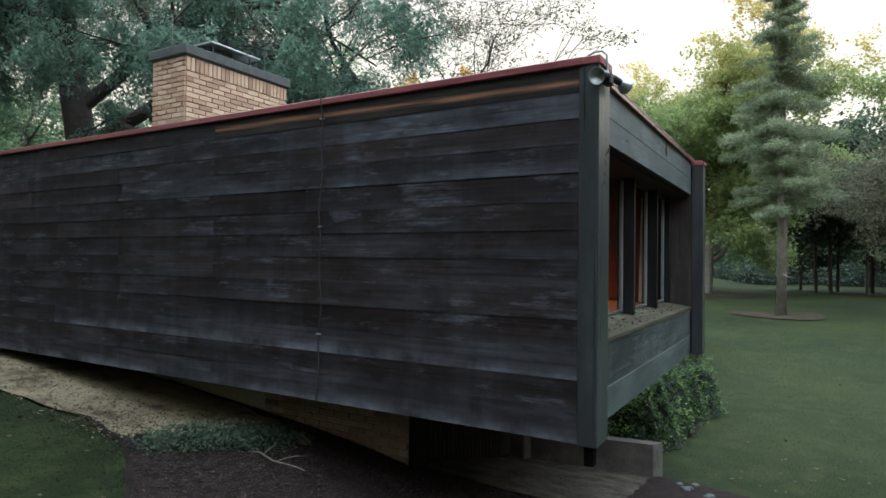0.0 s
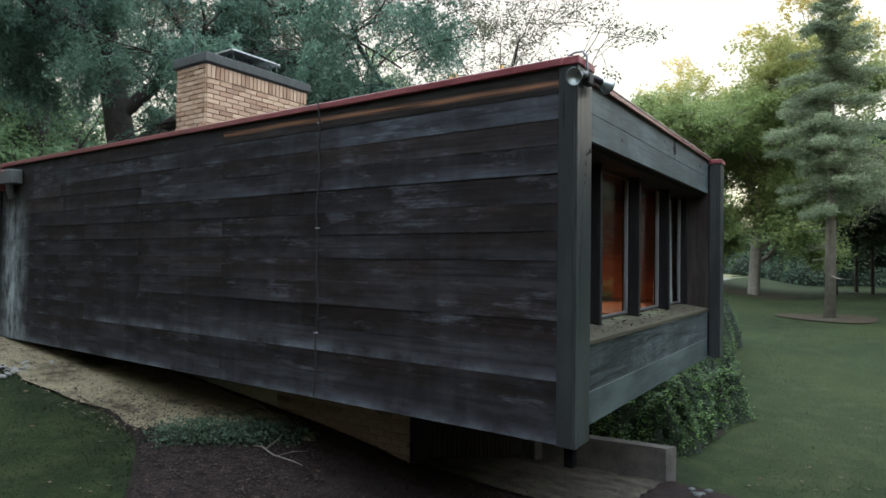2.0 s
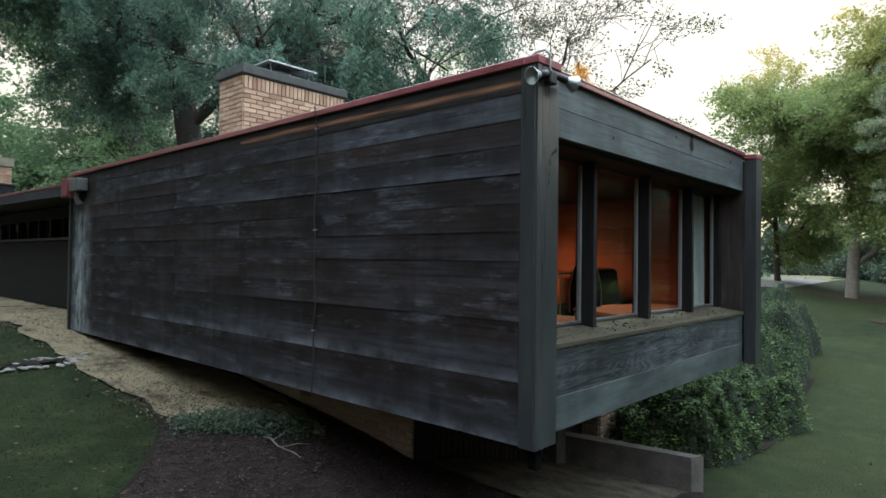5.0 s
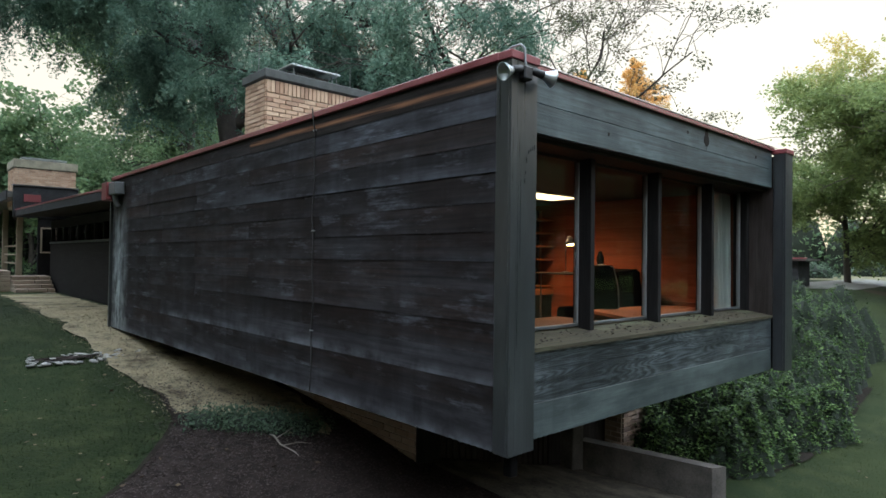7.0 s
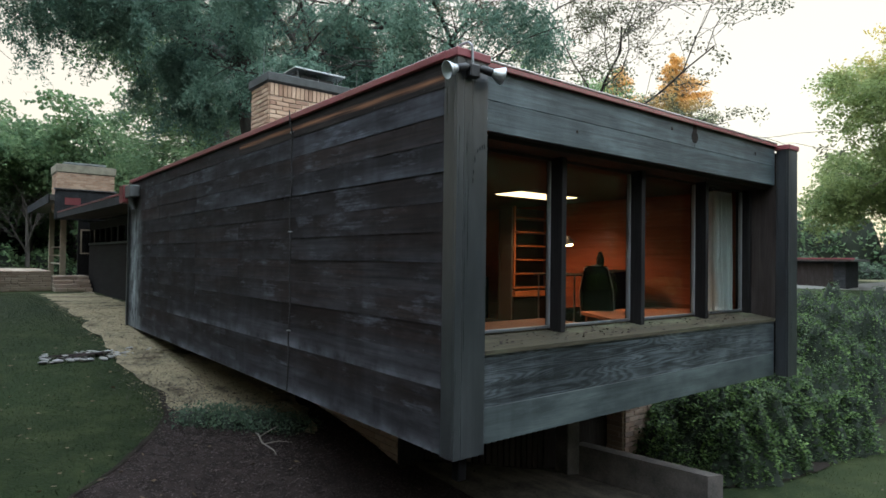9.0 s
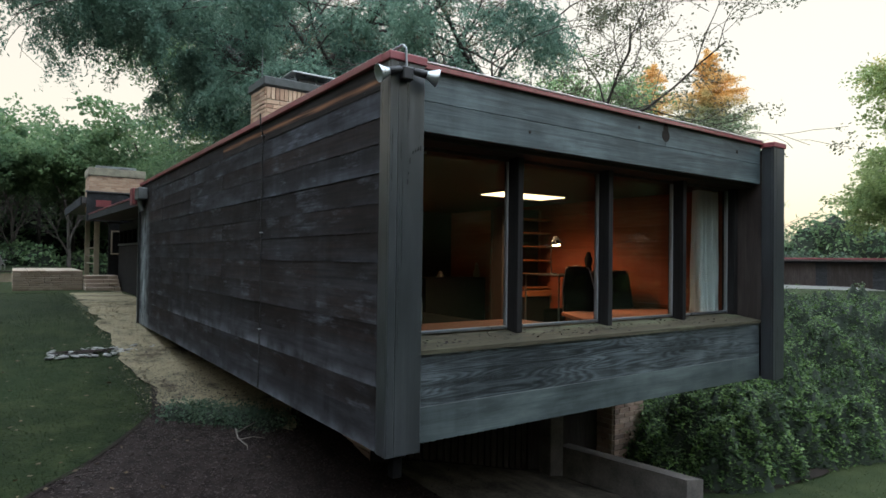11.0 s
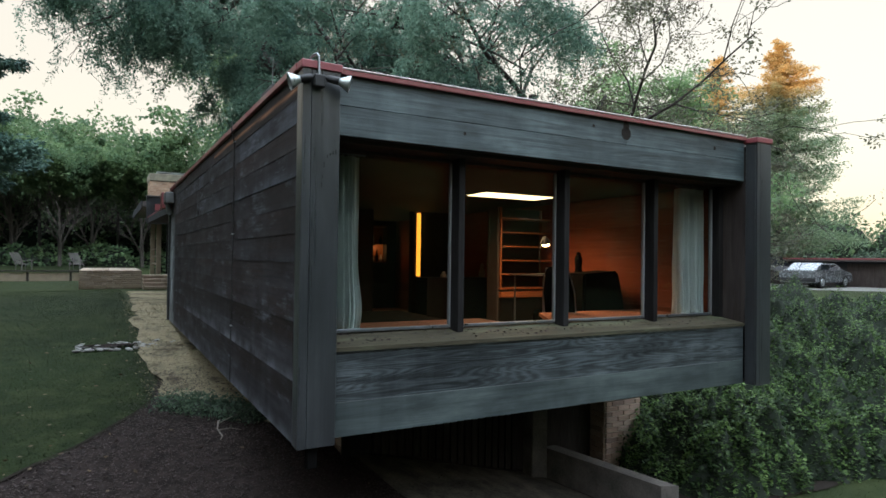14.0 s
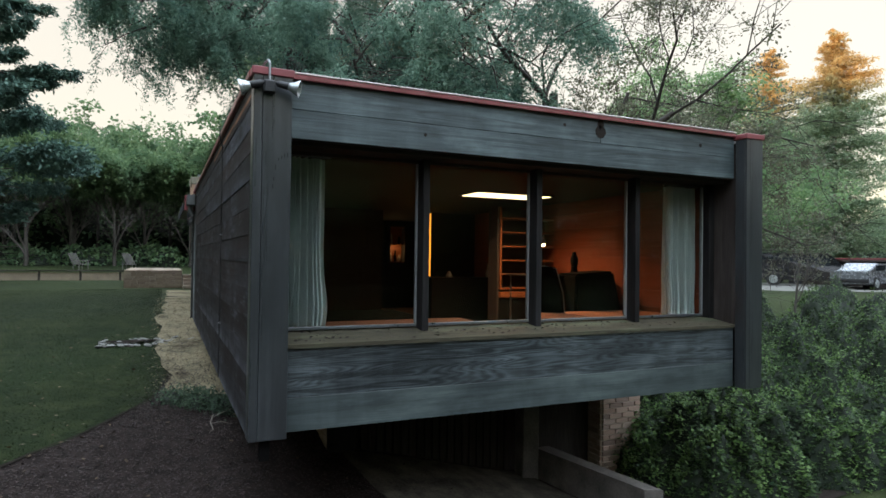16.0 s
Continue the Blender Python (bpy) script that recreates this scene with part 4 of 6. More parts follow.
# ---- inside the room ----
lampbox = thing("ceiling_light", "flat glowing warm panel light on the ceiling", "ceiling light")
part("frame", box_bm(-2.84, -2.33, 2.96, 4.10, 3.238, 3.254, 0.003), DARKWOODY, lampbox)
part("diffuser", box_bm(-2.81, -2.36, 2.99, 4.07, 3.228, 3.237, 0.002), PANEL, lampbox, "warm glowing diffuser")
room_lamp = new("room_lamp", bpy.data.lights.new("room_lamp", "AREA"))
room_lamp.data.shape, room_lamp.data.size, room_lamp.data.size_y = "RECTANGLE", 0.42, 1.05
room_lamp.data.energy, room_lamp.data.color = 21, (1.0, 0.60, 0.32)
room_lamp.data.spread = radians(135)
room_lamp.matrix_world = look((-2.58, 3.53, 3.222), (-2.58, 3.53, 0))

slot = thing("amber_wall_light", "tall narrow amber light slot in the partition", "wall light")
part("housing", box_bm(-5.998, -5.975, 3.79, 3.93, 2.06, 3.25), DARKWOOD, slot)
part("diffuser", box_bm(-5.974, -5.955, 3.835, 3.91, 2.08, 3.23, 0.003), AMBER, slot, "glowing amber diffuser")

for (a, b, c, d, lab) in ((0.30, 2.25, -1.32, -0.55, "low rust-brown bench top along the window"),):
    bench = thing("window_bench", lab, "bench", at=(0, 0, 0))
    part("top", box_bm(c, d, a, b, 1.765, 1.80, 0.006), CARPET, bench)
    part("front", box_bm(c + 0.03, c + 0.06, a, b, 1.25, 1.765), CEDARY, bench)
bench = thing("corner_bench", "rust-brown bench top with a slanted end by the window", "bench")
part("top", prism_bm([(-0.55, 2.62), (-0.55, 4.82), (-1.58, 4.82), (-1.62, 3.25)], 1.765, 1.80), CARPET, bench)
part("front", prism_bm([(-1.60, 3.30), (-1.56, 4.80), (-1.53, 4.80), (-1.57, 3.30)], 1.25, 1.765), CEDARY, bench)


def bookcase(x, y0, y1, z0, z1):
    s = thing("bookcase", "open cedar bookcase with many thin shelves", "bookcase", at=(x, y0, z0))
    w, h = y1 - y0, z1 - z0
    for yy, xx, z_ in ((0.0, -0.028, 0.72), (w - 0.028, -0.25, 0.0)):
        part("upright", box_bm(xx, xx + 0.028, yy, yy + 0.028, z_, h, 0.002), CEDARY, s)
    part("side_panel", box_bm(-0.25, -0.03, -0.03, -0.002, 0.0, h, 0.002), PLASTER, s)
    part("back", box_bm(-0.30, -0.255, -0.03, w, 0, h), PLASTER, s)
    part("lower_door", box_bm(-0.25, -0.01, 0.0, w, 0.02, 0.60, 0.004), BLACKLACQUER, s, "dark closed lower part")
    part("ledge", box_bm(-0.25, 0.03, 0.0, w, 0.605, 0.69, 0.004), CEDARY, s, "thick cedar base board")
    z = 0.72
    while z < h:
        part("shelf", box_bm(-0.25, 0.004, 0.0, w - 0.001, z, z + 0.024, 0.002), CEDARY, s)
        z += 0.205
    return s


bookcase(-3.34, 3.88, 4.80, 1.25, 3.17)


def ladder_chair(x, y, z, turn):
    c = thing("desk_chair", "black moulded desk chair with a curved back", "chair", at=(x, y, z), turn=turn)
    bm = bmesh.new()
    grid = []
    for i in range(9):
        u = i / 8
        row = []
        for j in range(9):
            v = j / 8 * 2 - 1
            if u < 0.45:
                px, pz = 0.24 - 0.48 * u / 0.45, 0.46 + 0.03 * v * v
            else:
                k = (u - 0.45) / 0.55
                px, pz = -0.24 - 0.14 * k, 0.46 + 0.62 * k
            wd = 0.19 * (1 - 0.35 * max(0, u - 0.75) / 0.25)
            row.append(bm.verts.new((px + 0.05 * v * v * (1 if u > 0.45 else 0), wd * v, pz)))
        grid.append(row)
    for a, b in zip(grid, grid[1:]):
        for i in range(8):
            bm.faces.new((a[i], a[i + 1], b[i + 1], b[i]))
    bmesh.ops.solidify(bm, geom=bm.faces[:], thickness=0.022)
    part("shell", bm, LEATHER, c, smooth=True)
    rim = [(-0.24 - 0.14 * k, 0.19 * (1 - 0.35 * max(0, 0.45 + 0.55 * k - 0.75) / 0.25), 0.47 + 0.62 * k) for k in (0.0, 0.25, 0.5, 0.75, 0.95)]
    rim = [(x + 0.045, y + 0.004, z) for x, y, z in rim] + [(-0.37, 0.0, 1.09)] + [(x + 0.045, -y - 0.004, z) for x, y, z in rim[::-1]]
    part("rim", tube_bm(rim, 0.007, 6), STEEL, c, "pale edge of the chair back")
    for sx, sy in ((1, 1), (1, -1), (-1, 1), (-1, -1)):
        part("leg", tube_bm([(0.12 * sx, 0.12 * sy, 0.44), (0.24 * sx, 0.22 * sy, 0.0)], [0.011, 0.009], 6), STEEL, c)
    return c


ladder_chair(-1.75, 3.76, 1.25, 120)
desk = thing("desk", "dark desk with slim steel legs", "desk", at=(-2.35, 3.35, 1.25))
part("top", box_bm(-0.35, 0.35, 0.25, 1.4, 0.945, 0.965, 0.004), BLACKLACQUER, desk)
for x, y in ((-0.3, 0.30), (0.3, 0.30), (-0.3, 1.35), (0.3, 1.35)):
    part("leg", tube_bm([(x, y, 0), (x, y, 0.945)], 0.011, 8), STEEL, desk)
sofa = thing("armchair", "black leather armchair with a sloping side", "armchair", at=(-1.72, 4.18, 1.25))
bm = prism_bm([(-0.18, 0.12), (-0.16, 0.99), (0.42, 1.03), (0.64, 0.12)], -0.42, 0.0)
for v in bm.verts:
    v.co = (v.co.z, v.co.x, v.co.y)
bmesh.ops.recalc_face_normals(bm, faces=bm.faces)
bmesh.ops.bevel(bm, geom=bm.edges[:], offset=0.03, segments=2, affect="EDGES")
part("back", bm, LEATHER, sofa, smooth=False)
part("seat", box_bm(-0.85, -0.42, -0.32, 0.58, 0.2, 0.5, 0.04), LEATHER, sofa)
for x in (-0.8, -0.06):
    for y in (-0.28, 0.54):
        part("foot", lathe_bm([(0.02, 0), (0.028, 0.13)], (x, y, 0)), DARKWOOD, sofa)

lamp = thing("desk_lamp", "small desk lamp with a bent arm, lit", "desk lamp", at=(-2.40, 3.87, 2.215))
part("base", lathe_bm([(0.075, 0), (0.075, 0.012), (0.02, 0.02)]), BLACKMETAL, lamp)
part("arm", tube_bm([(0, 0, 0.015), (0.0, -0.015, 0.24), (0.0, 0.0, 0.42), (0.0, 0.05, 0.47)], 0.007, 8), BLACKMETAL, lamp)
part("shade", lathe_bm([(0.025, 0.06), (0.045, 0.03), (0.075, -0.035), (0.073, -0.035), (0.042, 0.028)], (0.0, 0.075, 0.44), (0, -0.3, 1)), BLACKMETAL, lamp)
part("bulb", lathe_bm([(0.01, -0.03), (0.05, -0.02), (0.055, 0.0), (0.02, 0.03)], (0.0, 0.085, 0.395)), BULB, lamp, "glowing bulb")
vase = thing("vase", "dark narrow bottle vase on the desk", "vase", at=(-2.15, 4.3, 2.215))
part("body", lathe_bm([(0.045, 0), (0.05, 0.05), (0.038, 0.10), (0.052, 0.17), (0.05, 0.22), (0.028, 0.26), (0.03, 0.285), (0.015, 0.30)]), LEATHER, vase, smooth=True)
part("foot_ring", lathe_bm([(0.065, 0), (0.065, 0.02), (0.05, 0.025)]), PORCELAIN, vase)

# books and ornaments low on the cabinet behind the glass
cab = thing("low_cabinet", "low dark cabinet against the partition", "cabinet", at=(-4.6, 3.95, 1.25))
part("body", box_bm(-0.4, 0.0, -0.6, 0.6, 0.06, 0.85, 0.006), BLACKLACQUER, cab)
part("plinth", box_bm(-0.38, -0.03, -0.57, 0.57, 0, 0.06), BLACKMETAL, cab)
for y, h in ((-0.22, 0.10), (0.52, 0.24)):
    o = thing("ornament", "small pale ceramic figure-shaped bottle", "ornament", at=(-4.75, 3.95 + y, 2.10))
    part("body", lathe_bm([(0.05, 0), (0.06, h * 0.3), (0.03, h * 0.6), (0.035, h * 0.8), (0.012, h)]), PORCELAIN, o, smooth=True)
nook = thing("lit_shelf_nook", "warm lit shelf with small objects at the end of the house", "shelf", at=(-9.04, 4.25, 2.3))
part("back", box_bm(0, 0.02, -0.10, 0.24, 0, 0.85), CEDARY, nook)
for z in (0, 0.4, 0.8):
    part("shelf", box_bm(0.02, 0.2, -0.10, 0.24, z, z + 0.025, 0.002), CEDARY, nook)
for y in (-0.125, 0.241):
    part("side", box_bm(0.0, 0.22, y, y + 0.024, -0.01, 0.85, 0.002), PLASTER, nook)
for y, z, h, m in ((-0.05, 0.025, 0.20, PORCELAIN), (0.06, 0.025, 0.26, LEATHER), (0.16, 0.025, 0.15, PORCELAIN), (-0.04, 0.425, 0.24, PORCELAIN), (0.15, 0.425, 0.17, LEATHER)):
    o = thing("ornament", "small bottle on the lit shelf", "ornament", at=(-8.95, 4.25 + y, 2.3 + z), group="bottles on the lit shelf")
    part("body", lathe_bm([(0.03, 0), (0.035, h * 0.5), (0.015, h * 0.75), (0.018, h)], sides=10), m, o, smooth=True)
nook_lamp = new("nook_lamp", bpy.data.lights.new("nook_lamp", "POINT"))
nook_lamp.data.energy, nook_lamp.data.color, nook_lamp.data.shadow_soft_size = 1.1, (1.0, 0.55, 0.22), 0.08
nook_lamp.location = (-8.86, 4.3, 2.66)
bedding = thing("bed", "low dark bed by the window", "bed", at=(-2.2, 1.3, 1.25))
part("frame", box_bm(-0.9, 0.6, -0.9, 0.9, 0.08, 0.3, 0.02), DARKWOOD, bedding)
part("mattress", box_bm(-0.88, 0.58, -0.88, 0.88, 0.302, 0.50, 0.06), LEATHER, bedding)


def curtain(y0, y1, folds, seed, gather, label):
    """Hanging cloth with uneven folds; gather pulls it together partway down."""
    c = thing("curtain", label, "curtain", at=(WX - 0.215, y0, 1.825), group="window curtains")
    bm = bmesh.new()
    n_u, n_v = folds * 10, 22
    w = y1 - y0
    g = []
    r2 = random.Random(seed)
    wid = [r2.uniform(0.5, 1.6) for _ in range(folds)]
    amp_ = [r2.uniform(0.5, 1.5) for _ in range(folds)]
    cum = [sum(wid[:i]) / sum(wid) for i in range(folds + 1)]
    for j in range(n_v + 1):
        v = j / n_v
        row = []
        for i in range(n_u + 1):
            k, f = min(folds - 1, i // 10), (i - 10 * min(folds - 1, i // 10)) / 10
            u = cum[k] + (cum[k + 1] - cum[k]) * f
            sway = noise.noise(Vector((u * 3.0, v * 1.6, seed))) * 0.5
            x = min(0.12, 0.095 * amp_[k] * math.sin(f * math.tau) * (0.6 + 0.4 * (1 - v)) + 0.02 * sway)
            pull = 1 - gather * math.exp(-((v - 0.12) / 0.16) ** 2)
            yy = w * (0.5 + (u - 0.5) * pull) + 0.018 * sway + 0.010 * math.sin(f * math.tau * 2) * (1 - v)
            row.append(bm.verts.new((x, yy, v * 1.39)))
        g.append(row)
    for a, b in zip(g, g[1:]):
        for i in range(n_u):
            bm.faces.new((a[i], a[i + 1], b[i + 1], b[i]))
    bmesh.ops.solidify(bm, geom=bm.faces[:], thickness=0.002)
    part("cloth", bm, CURTAIN, c, smooth=True)
    part("rail", tube_bm([(0, -0.02, 1.41), (0, w + 0.05, 1.41)], 0.012, 8), STEEL, c)
    return c


curtain(0.31, 0.66, 8, 3, -0.22, "pale grey-green curtain drawn aside at the window")
curtain(4.385, 4.795, 9, 8, 0.10, "pale grey-green curtain hanging in loose folds")

# ---- fittings on the outside ----
flood = thing("floodlight", "twin grey floodlight on the corner post", "floodlight", at=(-0.06, 0.11, 3.58))
part("junction_box", box_bm(0.062, 0.12, -0.05, 0.03, -0.04, 0.045, 0.008), BLACKMETAL, flood)
for s, d in ((-1, Vector((-0.16, -0.95, -0.30))), (1, Vector((0.35, 0.93, -0.22)))):
    d = d.normalized()
    o = Vector((0.10, 0.03 * s - 0.01, 0.03))
    head = part("lamp_holder", lathe_bm([(0.012, -0.02), (0.012, 0.02), (0.024, 0.026), (0.027, 0.10), (0.020, 0.106)], o, d, 12), BLACKMETAL, flood, smooth=True)
    part("lamp_bulb", lathe_bm([(0.024, 0.10), (0.030, 0.118), (0.055, 0.168), (0.059, 0.178), (0.054, 0.177), (0.028, 0.135), (0.012, 0.128)], o, d, 16), GALV, head, "pale reflector bulb", smooth=True)
part("conduit", tube_bm([(0.09, -0.01, 0.03), (0.085, -0.01, 0.10), (0.08, -0.01, 0.17), (0.05, -0.015, 0.20), (0.0, -0.03, 0.195), (-0.04, -0.05, 0.17)], 0.008, 8), STEEL, flood, "grey conduit bent over the roof edge")

wire = thing("wall_cable", "thin dark cable hanging down the board wall", "cable")
pts = []
for i in range(24):
    z = 3.76 - i * (3.76 - 1.14) / 23
    pts.append((-2.405 + 0.012 * math.sin(i * 1.3) + 0.01 * math.sin(i * 0.5), -0.008 if z < 3.64 else -0.036, z))
part("cord", tube_bm(pts, 0.0062, 6), CABLE, wire)
for z in (3.55, 2.62, 1.7):
    part("clip", box_bm(-2.43, -2.385, -0.016, 0.004, z, z + 0.012, 0.002), STEEL, wire)

# ---- plants ----
def leaf_mesh(name, pts, size, material, aspect=0.5, spread=1.0, down=0.0, seed=1, up_bias=0.0):
    """One small bent quad for each point, turned at random."""
    g = np.random.default_rng(seed)
    n_ = len(pts)
    a = g.normal(size=(n_, 3))
    a[:, 2] = a[:, 2] * spread - down
    a /= np.linalg.norm(a, axis=1)[:, None]
    b = g.normal(size=(n_, 3))
    if up_bias:
        nrm = g.normal(size=(n_, 3))
        nrm[:, 2] = np.abs(nrm[:, 2]) + up_bias
        b = np.cross(nrm, a)
    b -= a * (a * b).sum(1)[:, None]
    b /= np.linalg.norm(b, axis=1)[:, None]
    s = size * g.uniform(0.6, 1.35, n_)[:, None]
    v = np.empty((n_, 4, 3))
    v[:, 0] = pts
    v[:, 1] = pts + s * (0.5 * a + aspect * 0.5 * b)
    v[:, 2] = pts + s * a
    v[:, 3] = pts + s * (0.5 * a - aspect * 0.5 * b)
    me = bpy.data.meshes.new(name)
    me.vertices.add(n_ * 4)
    me.vertices.foreach_set("co", v.reshape(-1))
    me.loops.add(n_ * 4)
    me.loops.foreach_set("vertex_index", np.arange(n_ * 4, dtype=np.int32))
    me.polygons.add(n_)
    me.polygons.foreach_set("loop_start", np.arange(0, n_ * 4, 4, dtype=np.int32))
    me.polygons.foreach_set("loop_total", np.full(n_, 4, dtype=np.int32))
    me.update(calc_edges=True)
    me.materials.append(material)
    return me


def grow(bm, tips, p, d, r, length, level, rg, o):
    """One limb and, from it, its side limbs; the thinnest leave their points in tips."""
    n_seg = 5 if level < 2 else 4
    pts, rad = [p.copy()], [r]
    for i in range(n_seg):
        bend = Vector((rg.gauss(0, 1), rg.gauss(0, 1), rg.gauss(0, 1))) * (o["wander"] * (0.18 if level == 0 else 1.0))
        d = (d + bend + Vector((0, 0, o["lift"][level]))).normalized()
        p = p + d * length / n_seg
        pts.append(p.copy())
        rad.append(max(0.006, r * (1 - (0.55 if level < o["levels"] else 0.85) * (i + 1) / n_seg)))
    tube_bm(pts, rad, 8 if level == 0 else (6 if level < 2 else 4), bm, cap=False)
    if level >= o["levels"] - 1:
        for a, b in zip(pts[1:], pts[2:]):
            tips.append((a + b) / 2)
        tips.append(pts[-1])
    if level < o["levels"]:
        k = o["kids"][level]
        for i in range(k):
            f = o["from"][level] + (1 - o["from"][level]) * (i + rg.uniform(0.2, 0.8)) / k
            j = min(n_seg - 1, int(f * n_seg))
            q = pts[j].lerp(pts[j + 1], f * n_seg - j)
            ang = rg.uniform(0, math.tau) if level else i * math.tau / k + rg.uniform(-0.4, 0.4)
            side = Vector((math.cos(ang), math.sin(ang), 0))
            axis = (pts[j + 1] - pts[j]).normalized()
            side = (side - axis * side.dot(axis)).normalized()
            nd = (axis * math.cos(o["angle"]) + side * math.sin(o["angle"]) * rg.uniform(0.8, 1.2)).normalized()
            grow(bm, tips, q, nd, rad[j] * rg.uniform(0.45, 0.62), length * o["ratio"] * rg.uniform(0.7, 1.15), level + 1, rg, o)


def tree(label, at, height, lean, seed, leaves, leaf_size, leaf_mat, bark, o, spray=0.35, droop=0.3, trunk_r=None, aspect=0.45, group="", extra_down=0.0, name="tree", per=26, fluff=0.27, gaps=0.0):
    t = thing(name, label, "tree", at=at, group=group)
    rg = random.Random(seed)
    bm, tips = bmesh.new(), []
    grow(bm, tips, Vector((0, 0, -0.3)), (Vector((0, 0, 1)) + Vector(lean)).normalized(), trunk_r or height * 0.022, height * o["trunk"], 0, rg, o)
    part("trunk", bm, bark, t, smooth=True)
    g = np.random.default_rng(seed)
    tp = np.array([tuple(x) for x in tips])
    tp = tp[tp[:, 2] > height * o.get("bare", 0.15)]
    # leaves sit on short sprays that leave the twigs outward and hang a little
    n_s = leaves // per
    wt = np.array([1.0 - gaps + gaps * smooth01(noise.noise(Vector(p) * 0.75 + Vector((seed, 0, 0))), -0.10, 0.20) for p in tp])
    base = tp[g.choice(len(tp), n_s, p=wt / wt.sum())]
    ax = g.normal(size=(n_s, 3)) * np.array([1, 1, 0.45]) + np.array([0, 0, -droop * 0.6])
    ax /= np.linalg.norm(ax, axis=1)[:, None]
    u = g.random((n_s, per, 1))
    pts = base[:, None, :] + ax[:, None, :] * u * spray * 2.4 + g.normal(size=(n_s, per, 3)) * spray * fluff
    pts[:, :, 2] -= (u[:, :, 0] ** 2) * extra_down
    pts = pts.reshape(-1, 3)
    part("crown", leaf_mesh("crown", pts, leaf_size, leaf_mat, aspect, 0.6, droop, seed), leaf_mat, t)
    return t


BROAD = dict(levels=4, kids=[5, 5, 5, 4], lift=[0.02, 0.04, -0.02, -0.06, -0.06], wander=0.13, angle=0.95, ratio=0.62, trunk=0.62, bare=0.2)
BROAD["from"] = [0.35, 0.25, 0.2, 0.2]
OAK = dict(BROAD, ratio=0.60, angle=0.9, bare=0.10, kids=[8, 6, 5, 4])
OAK["from"] = [0.14, 0.2, 0.2, 0.2]
SPREAD = dict(levels=4, kids=[6, 6, 5, 4], lift=[0.02, 0.03, 0.0, -0.08, -0.12], wander=0.16, angle=1.05, ratio=0.66, trunk=0.55, bare=0.25)
SPREAD["from"] = [0.4, 0.2, 0.15, 0.15]
SPARSE = dict(levels=4, kids=[6, 5, 4, 4], lift=[0.02, 0.05, 0.02, 0.0, -0.03], wander=0.20, angle=0.85, ratio=0.66, trunk=0.5, bare=0.2)
SPARSE["from"] = [0.35, 0.3, 0.2, 0.2]
WOOD = dict(levels=3, kids=[7, 6, 5], lift=[0.02, 0.06, 0.0, -0.04], wander=0.15, angle=0.85, ratio=0.55, trunk=0.75, bare=0.28)
WOOD["from"] = [0.38, 0.2, 0.2]
THICKET = dict(levels=3, kids=[7, 6, 5], lift=[0.04, 0.14, 0.03, 0.0], wander=0.17, angle=0.5, ratio=0.78, trunk=0.42, bare=0.54)
THICKET["from"] = [0.15, 0.4, 0.3]

tree("large spreading locust tree with feathery blue-green leaves", (-13.4, 4.9, ground_z(-13.4, 4.9)), 17.0, (0.08, -0.22, 0), 11, 340000, 0.105, LEAF_LOCUST, BARK, dict(SPREAD, ratio=0.62), 0.27, 0.8, 0.46, 0.32, extra_down=0.5, per=60, fluff=0.22, gaps=0.97)
tree("tall thinning tree with bare twigs and brownish leaves", (-8.0, 8.0, ground_z(-8, 8.0)), 13.0, (0.06, 0.06, 0), 5, 42000, 0.075, LEAF_BROWN, BARK, SPARSE, 0.28, 0.4, 0.24, 0.5, per=50, fluff=0.24, gaps=0.7)
tree("tall round oak with green leaves and a top painted sun-gold", (-4.8, 43.0, ground_z(-4.8, 43)), 18.2, (0.03, 0, 0), 3, 170000, 0.21, LEAF_OAK, BARKPALE, OAK, 0.60, 0.3, 0.40, 0.6, per=60, fluff=0.33, gaps=0.35)
tree("old branching tree with thin foliage at the lawn's edge", (9.0, 33.0, ground_z(9, 33)), 13.0, (-0.2, 0.0, 0), 9, 30000, 0.15, LEAF_BROWN, BARKPALE, SPARSE, 0.5, 0.3, 0.3, 0.5)


